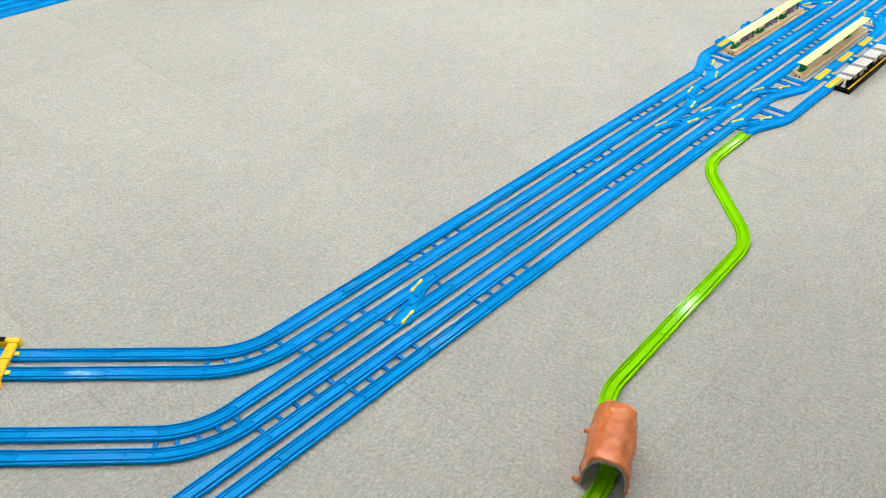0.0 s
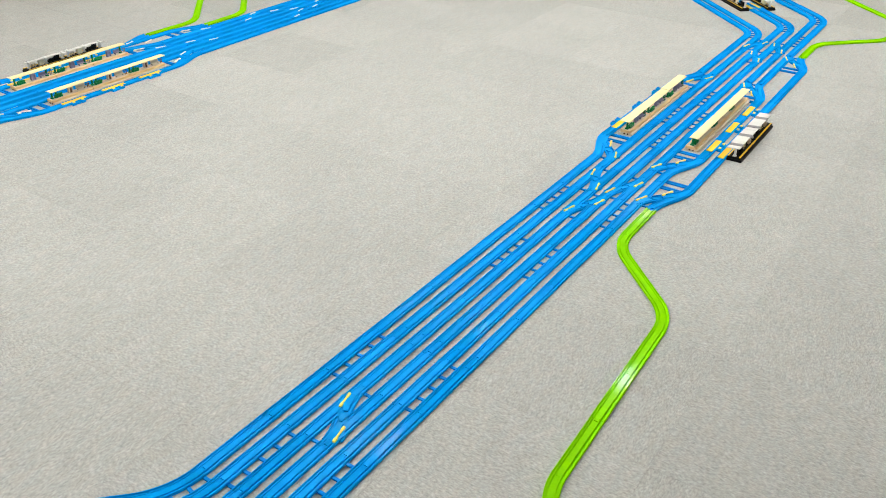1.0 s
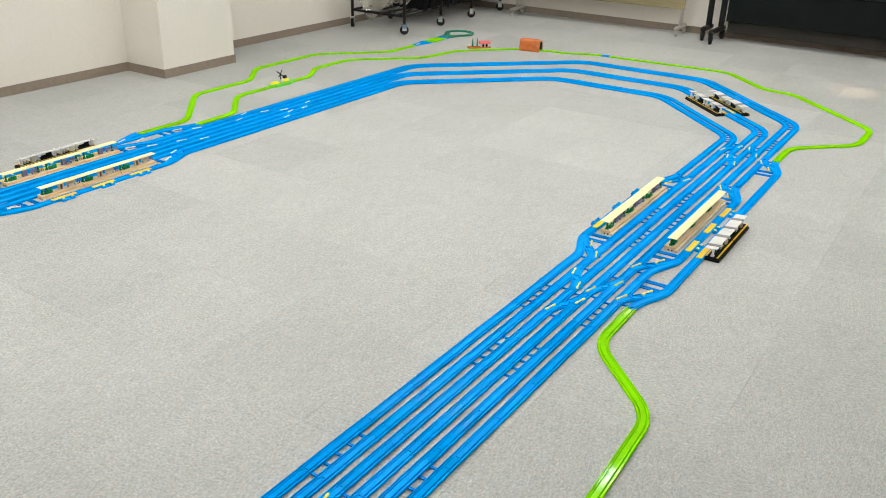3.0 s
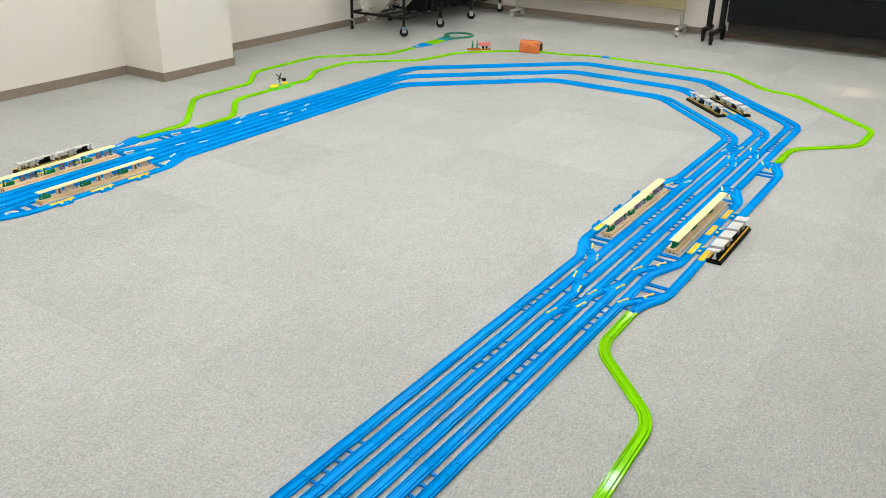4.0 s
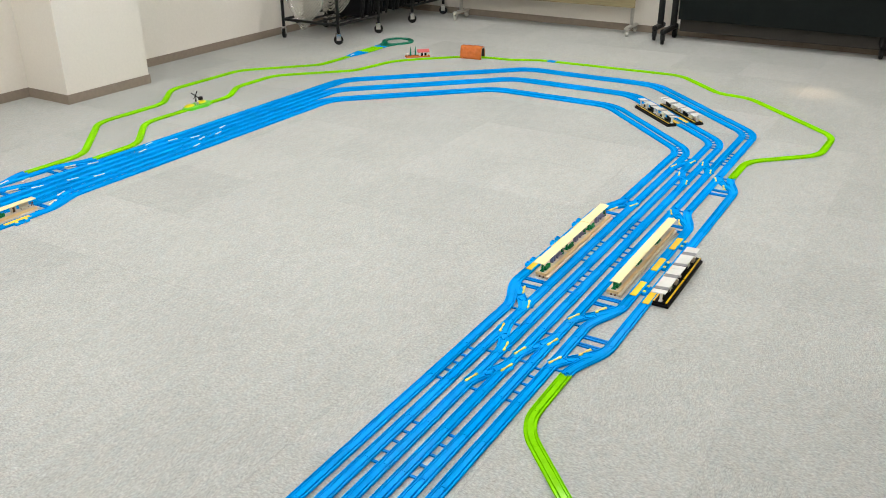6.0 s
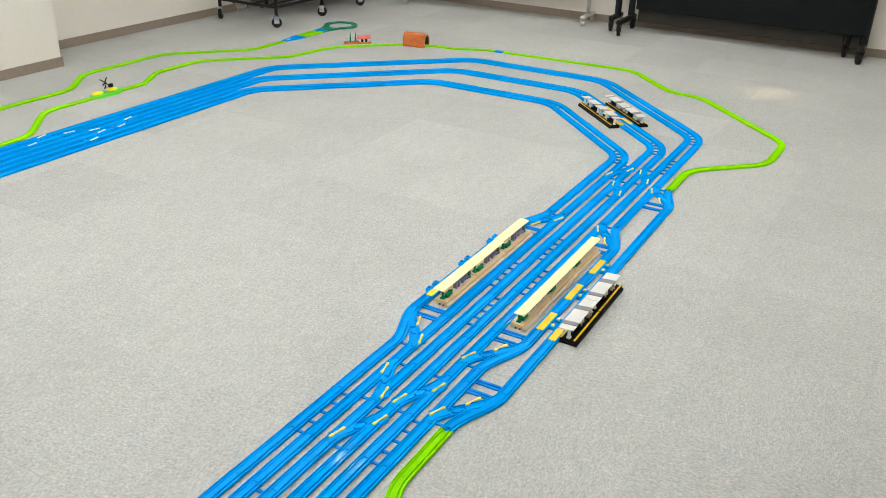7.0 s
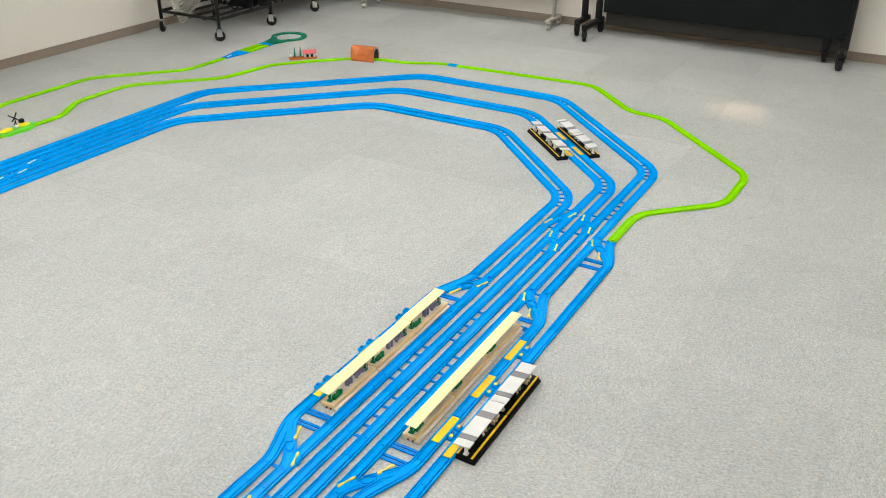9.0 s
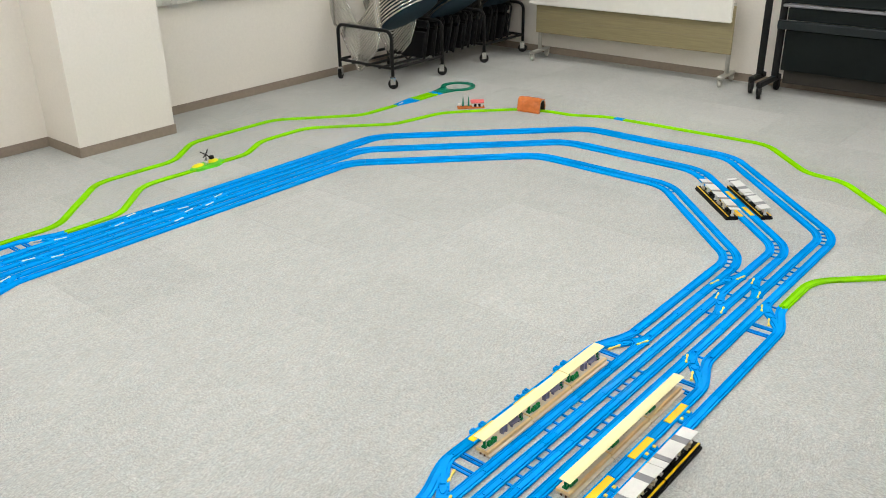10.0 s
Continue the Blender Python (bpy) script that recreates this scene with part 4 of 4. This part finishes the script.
# ---- back of the room ----
def caster(parent, x, y, turn=0.0, r=0.040, fork=CHROME, tyre=RUBBER):
    wheel = bmesh.new()
    bmesh.ops.create_cone(wheel, cap_ends=True, segments=18, radius1=r, radius2=r, depth=0.026, matrix=Matrix.Translation((x, y, r)) @ Matrix.Rotation(turn, 4, "Z") @ Matrix.Rotation(math.pi / 2, 4, "Y"))
    bmesh.ops.bevel(wheel, geom=[e for e in wheel.edges if e.calc_length() > 0.0], offset=0.003, segments=1, affect="EDGES")
    w = part("caster", wheel, tyre, parent)
    f = boxes((-0.019, -0.015, -0.022, 0.018, r * 0.9, 2 * r + 0.012), (0.015, 0.019, -0.022, 0.018, r * 0.9, 2 * r + 0.012), (-0.019, 0.019, -0.022, 0.018, 2 * r + 0.008, 2 * r + 0.014))
    bmesh.ops.transform(f, matrix=Matrix.Translation((x, y, 0)) @ Matrix.Rotation(turn, 4, "Z"), verts=f.verts)
    part("fork", f, fork, w)


def chair_cart(x0, x1, y0, y1):
    t = thing("chair_cart", "black steel chair trolley on rubber casters", "trolley", "chair trolleys")
    z0, z1, r = 0.10, 0.445, 0.014
    for yy in (y0, y1):
        hoop = bmesh.new()
        pts = [(x0, yy, z0)]
        for k in range(7):
            a = math.pi / 2 * k / 6
            pts.append((x0 + 0.06 * (1 - math.cos(a)), yy, z1 - 0.06 + 0.06 * math.sin(a)))
        for k in range(7):
            a = math.pi / 2 * k / 6
            pts.append((x1 - 0.06 + 0.06 * math.sin(a), yy, z1 - 0.06 + 0.06 * math.cos(a)))
        pts.append((x1, yy, z0))
        tube(hoop, pts, r, 8)
        part("hoop", hoop, FRAME_BLACK, t, smooth=True)
        bar = bmesh.new()
        tube(bar, [(x0, yy, 0.16), (x1, yy, 0.16)], 0.012, 8)
        part("cross_bar", bar, FRAME_BLACK, t)
    for xx in (x0, x1):
        bar = bmesh.new()
        tube(bar, [(xx, y0, 0.16), (xx, y1, 0.16)], 0.012, 8)
        part("side_bar", bar, FRAME_BLACK, t)
    for k in range(1, 4):
        bar = bmesh.new()
        xx = x0 + (x1 - x0) * k / 4
        tube(bar, [(xx, y0, 0.148), (xx, y1, 0.148)], 0.010, 8)
        part("base_bar", bar, FRAME_BLACK, t)
    for xx, yy, turn in ((x0, y0, 0.5), (x1, y0, -0.7), (x0, y1, 0.2), (x1, y1, -1.0)):
        caster(t, xx, yy, turn)
    return t


chair_cart(-4.10, -3.50, 5.285, 5.880)
chair_cart(-4.10, -3.52, 6.470, 7.050)


def stack_chair(metal, label):
    """A stacking chair lying in the stack: chrome tube frame with V-shaped legs, padded seat and back."""
    t = thing("stacking_chair", label, "chair", "stacked chairs")
    for yy in (-0.20, 0.20):
        leg = bmesh.new()
        tube(leg, [(-0.34, yy, 0.36), (-0.27, yy, 0.30), (-0.085, yy, 0.012), (-0.07, yy, 0.004), (-0.05, yy, 0.012), (0.14, yy, 0.200), (0.20, yy, 0.375)], 0.0095, 7)
        part("leg", leg, metal, t, smooth=True)
    tip = Matrix.Translation((0.32, 0, 0.465)) @ Matrix.Rotation(math.radians(-33), 4, "Y")
    edge = bmesh.new()
    ring = [tip @ Vector((0.272 * math.cos(math.radians(d)), 0.242 * math.sin(math.radians(d)), 0.004)) for d in range(-135, 60, 12)]
    tube(edge, [tuple(p) for p in ring], 0.0075, 7)
    part("seat_rim", edge, metal, t, smooth=True)
    seat = bmesh.new()
    bmesh.ops.create_uvsphere(seat, u_segments=24, v_segments=10, radius=1.0, matrix=tip @ Matrix.Diagonal((0.265, 0.235, 0.016, 1)))
    part("seat", seat, SEAT, t, smooth=True)
    back = bmesh.new()
    bmesh.ops.create_uvsphere(back, u_segments=16, v_segments=8, radius=1.0, matrix=Matrix.Translation((-0.42, 0, 0.62)) @ Matrix.Rotation(0.5, 4, "Y") @ Matrix.Diagonal((0.022, 0.19, 0.10, 1)))
    part("backrest", back, SEAT, t, smooth=True)
    up = bmesh.new()
    tube(up, [(-0.34, -0.20, 0.36), (-0.40, -0.19, 0.52), (-0.44, -0.15, 0.66), (-0.45, 0.0, 0.70), (-0.44, 0.15, 0.66), (-0.40, 0.19, 0.52), (-0.34, 0.20, 0.36)], 0.0095, 7)
    part("back_frame", up, metal, t, smooth=True)
    return t


# the two rear stacks get darkened chrome, their shade put into the metal
for metal, label, count, lift, rows in ((CHROME, "chrome stacking chair with dark blue-grey padded seat", 15, 0.027, (5.54,)),
                           (SHADED_CHROME, "stacking chair with shade-darkened chrome and dark blue-grey padded seat", 11, 0.035, (6.12, 6.82))):
    chair = stack_chair(metal, label)
    spots = [pose(-3.86, yy + 0.003 * (k % 2), 0.072 + lift * k) for yy in rows for k in range(count)]
    chair.matrix_basis = spots[0]
    for m in spots[1:]:
        copy_thing(chair, m)


def filler_chair():
    """A made-up folded chair leaning in the trolley, dark filler for the shade there: black back and seat panels in a
    dark tube frame.
    """
    t = thing("folded_chair", "black chair-shaped filler for the shade among the stacked chairs", "chair", "folded chairs")
    part("seat", boxes((-0.19, 0.19, -0.012, 0.012, 0.01, 0.22), bevel=0.008), BLACK, t)
    part("backrest", boxes((-0.18, 0.18, -0.008, 0.014, 0.245, 0.31), bevel=0.008), BLACK, t)
    for s in (-1, 1):
        bar = bmesh.new()
        tube(bar, [(s * 0.205, 0, 0.0), (s * 0.205, 0.0, 0.28), (s * 0.18, 0.0, 0.31)], 0.010, 7)
        part("frame_tube", bar, FRAME_BLACK, t, smooth=True)
    return t


# thirteen fillers added to darken the space under the stacked seats
dark = filler_chair()
spots = [pose(-3.79 + random.uniform(-0.02, 0.02), 5.74 + 0.095 * k + random.uniform(-0.015, 0.015), 0.145, random.uniform(-17, -11), random.uniform(-1, 1), random.uniform(-3, 3)) for k in range(13)]
dark.matrix_basis = spots[0]
for m in spots[1:]:
    copy_thing(dark, m)

# folded meeting table with its top tipped up
t = thing("folding_table", "white flip-top meeting table folded upright on casters", "table", m=pose(-2.37, 6.90, 0, 0, 0, 2.2))
part("tabletop", boxes((-0.90, 0.90, -0.100, -0.072, 0.49, 1.10), bevel=0.008), TABLE_WHITE, t)
part("front_panel", boxes((-0.885, 0.885, 0.010, 0.030, 0.235, 0.60), bevel=0.003), WOOD, t, "pale wood-grain front panel")
part("panel_groove", boxes((-0.884, 0.884, 0.0088, 0.012, 0.352, 0.3535), (-0.884, 0.884, 0.0088, 0.012, 0.418, 0.4192)), SKIRT, t)
for s in (-1, 1):
    post = bmesh.new()
    tube(post, [(s * 0.86, 0.045, 0.075), (s * 0.86, 0.045, 0.62)], 0.017, 10)
    part("leg", post, ALU, t, smooth=True)
    part("foot", boxes((s * 0.86 - 0.024, s * 0.86 + 0.024, -0.10, 0.19, 0.058, 0.086), bevel=0.010), ALU, t)
    for yy in (-0.075, 0.165):
        caster(t, s * 0.86, yy, 0.3, 0.026, ALU, ALU)

# dark folded board on a wheeled stand
t = thing("folding_board", "dark slate folding table tipped upright on wheeled stand", "folded table", m=pose(-0.28, 6.93, 0))
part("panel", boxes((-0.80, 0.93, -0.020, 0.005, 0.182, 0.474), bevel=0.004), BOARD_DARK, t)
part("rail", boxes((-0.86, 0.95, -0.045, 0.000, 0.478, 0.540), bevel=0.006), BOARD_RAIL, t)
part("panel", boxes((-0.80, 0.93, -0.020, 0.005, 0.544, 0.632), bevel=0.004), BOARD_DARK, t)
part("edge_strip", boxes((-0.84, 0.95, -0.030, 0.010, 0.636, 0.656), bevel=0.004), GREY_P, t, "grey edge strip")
# added dark sheet, painting the shade on the wall and skirting under the board
part("shade_panel", boxes((-0.80, 0.90, 0.060, 0.075, 0.070, 0.300), bevel=0.003), UNDER_BOARD_SHADE, t, "dark brown sheet in place of the shaded wall below the board")
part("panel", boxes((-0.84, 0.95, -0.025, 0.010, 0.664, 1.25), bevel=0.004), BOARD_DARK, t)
for x0, inner, outer in ((-1, -0.85, -0.965), (1, 0.93, 0.81)):
    for xx, dy in ((inner, 0.03), (outer, 0.03)):
        post = bmesh.new()
        tube(post, [(xx, dy, 0.11), (xx, dy, 1.2)], 0.028, 8)
        part("post", post, FRAME_BLACK, t)
    part("foot", boxes((inner - 0.022, inner + 0.022, -0.27 if x0 < 0 else -0.14, 0.12, 0.085, 0.125), bevel=0.008), FRAME_BLACK, t)
    part("foot", boxes((outer - 0.022, outer + 0.022, -0.13 if x0 < 0 else 0.05, 0.12, 0.085, 0.125), bevel=0.008), FRAME_BLACK, t)
    caster(t, inner, -0.25 if x0 < 0 else -0.12, 0.4, 0.042, FRAME_BLACK)
    caster(t, inner, 0.10, 0.0, 0.042, FRAME_BLACK)
    caster(t, outer, -0.11 if x0 < 0 else 0.07, 0.2, 0.042, FRAME_BLACK)

# pleated blind over the window sill
blind = bmesh.new()
n = 60
fr = [blind.verts.new((ROOM_X0 + 0.075 + 0.012 * math.sin(k * 1.6), 3.56 + k * 0.030, 0.768)) for k in range(n)]
bk = [blind.verts.new((ROOM_X0 + 0.071 + 0.012 * math.sin(k * 1.6), 3.56 + k * 0.030, 0.768)) for k in range(n)]
fr2 = [blind.verts.new((v.co.x, v.co.y, 2.2)) for v in fr]
bk2 = [blind.verts.new((v.co.x, v.co.y, 2.2)) for v in bk]
for a, b in ((fr, fr2), (bk, bk2), (fr, bk), (fr2, bk2)):
    for k in range(n - 1):
        blind.faces.new((a[k], a[k + 1], b[k + 1], b[k]))
for k in (0, n - 1):
    blind.faces.new((fr[k], bk[k], bk2[k], fr2[k]))
solid("window_blind", blind, CURTAIN, "pale grey pleated blind hanging against the wall", "blind")

# small downlights
for x, y in ((0.26, 5.62), (-3.12, 2.04)):
    t = thing("downlight", "small round recessed ceiling downlight", "downlight", "downlights", m=pose(x, y, ROOM_H))
    rim = bmesh.new()
    bmesh.ops.create_cone(rim, cap_ends=True, segments=24, radius1=0.055, radius2=0.05, depth=0.012, matrix=Matrix.Translation((0, 0, -0.006)))
    part("rim", rim, WHITE_P, t)
    spot = bpy.data.lights.new("downlight", "SPOT")
    spot.energy, spot.spot_size, spot.spot_blend, spot.shadow_soft_size, spot.color = 150.0, math.radians(10), 1.0, 0.03, (1.0, 0.72, 0.45)
    ob = new("downlight_beam", spot)
    ob.parent = t
    ob.location = (0, 0, -0.02)

# ---- carpet tiles, 500 mm, laid last ----
TX0, TY0, TILE, GAP = -4.31, -2.115, 0.5, 0.0
rest = []
for i in range(16):
    for j in range(-3, 19):
        x0, y0 = TX0 + i * TILE, TY0 + j * TILE
        xa, xb, ya, yb = max(x0 + GAP, ROOM_X0), min(x0 + TILE - GAP, ROOM_X1), max(y0 + GAP, ROOM_Y0), min(y0 + TILE - GAP, ROOM_Y1)
        if xb - xa < 0.01 or yb - ya < 0.01:
            continue
        if 0 <= j:
            key = ("tile", round(xb - xa, 3), round(yb - ya, 3))
            if key not in MESHES:
                w, d = (xb - xa) / 2, (yb - ya) / 2
                bm = bmesh.new()
                rings = []
                for inset, z in ((0.0005, 0.0), (0.0001, -0.0005), (0.0001, -0.0065)):
                    rings.append([bm.verts.new((sx * (w - inset), sy * (d - inset), z)) for sx, sy in ((-1, -1), (1, -1), (1, 1), (-1, 1))])
                bm.faces.new(rings[0])
                for hi, lo in zip(rings, rings[1:]):
                    for k in range(4):
                        bm.faces.new((lo[k], lo[(k + 1) % 4], hi[(k + 1) % 4], hi[k]))
                MESHES[key] = mesh_of("tile", bm, CARPET)
            square = abs((xb - xa) - (yb - ya)) < 0.001
            turn = 90 if square and (i + j) % 2 else 0
            part("tile", MESHES[key], None, floor).matrix_basis = pose((xa + xb) / 2, (ya + yb) / 2, 0, 0, 0, turn)
        else:
            rest.append((xa, xb, ya, yb, -0.0065, 0.0))
tagged(part("tiles", boxes(*rest), CARPET, floor), kind="stuff")
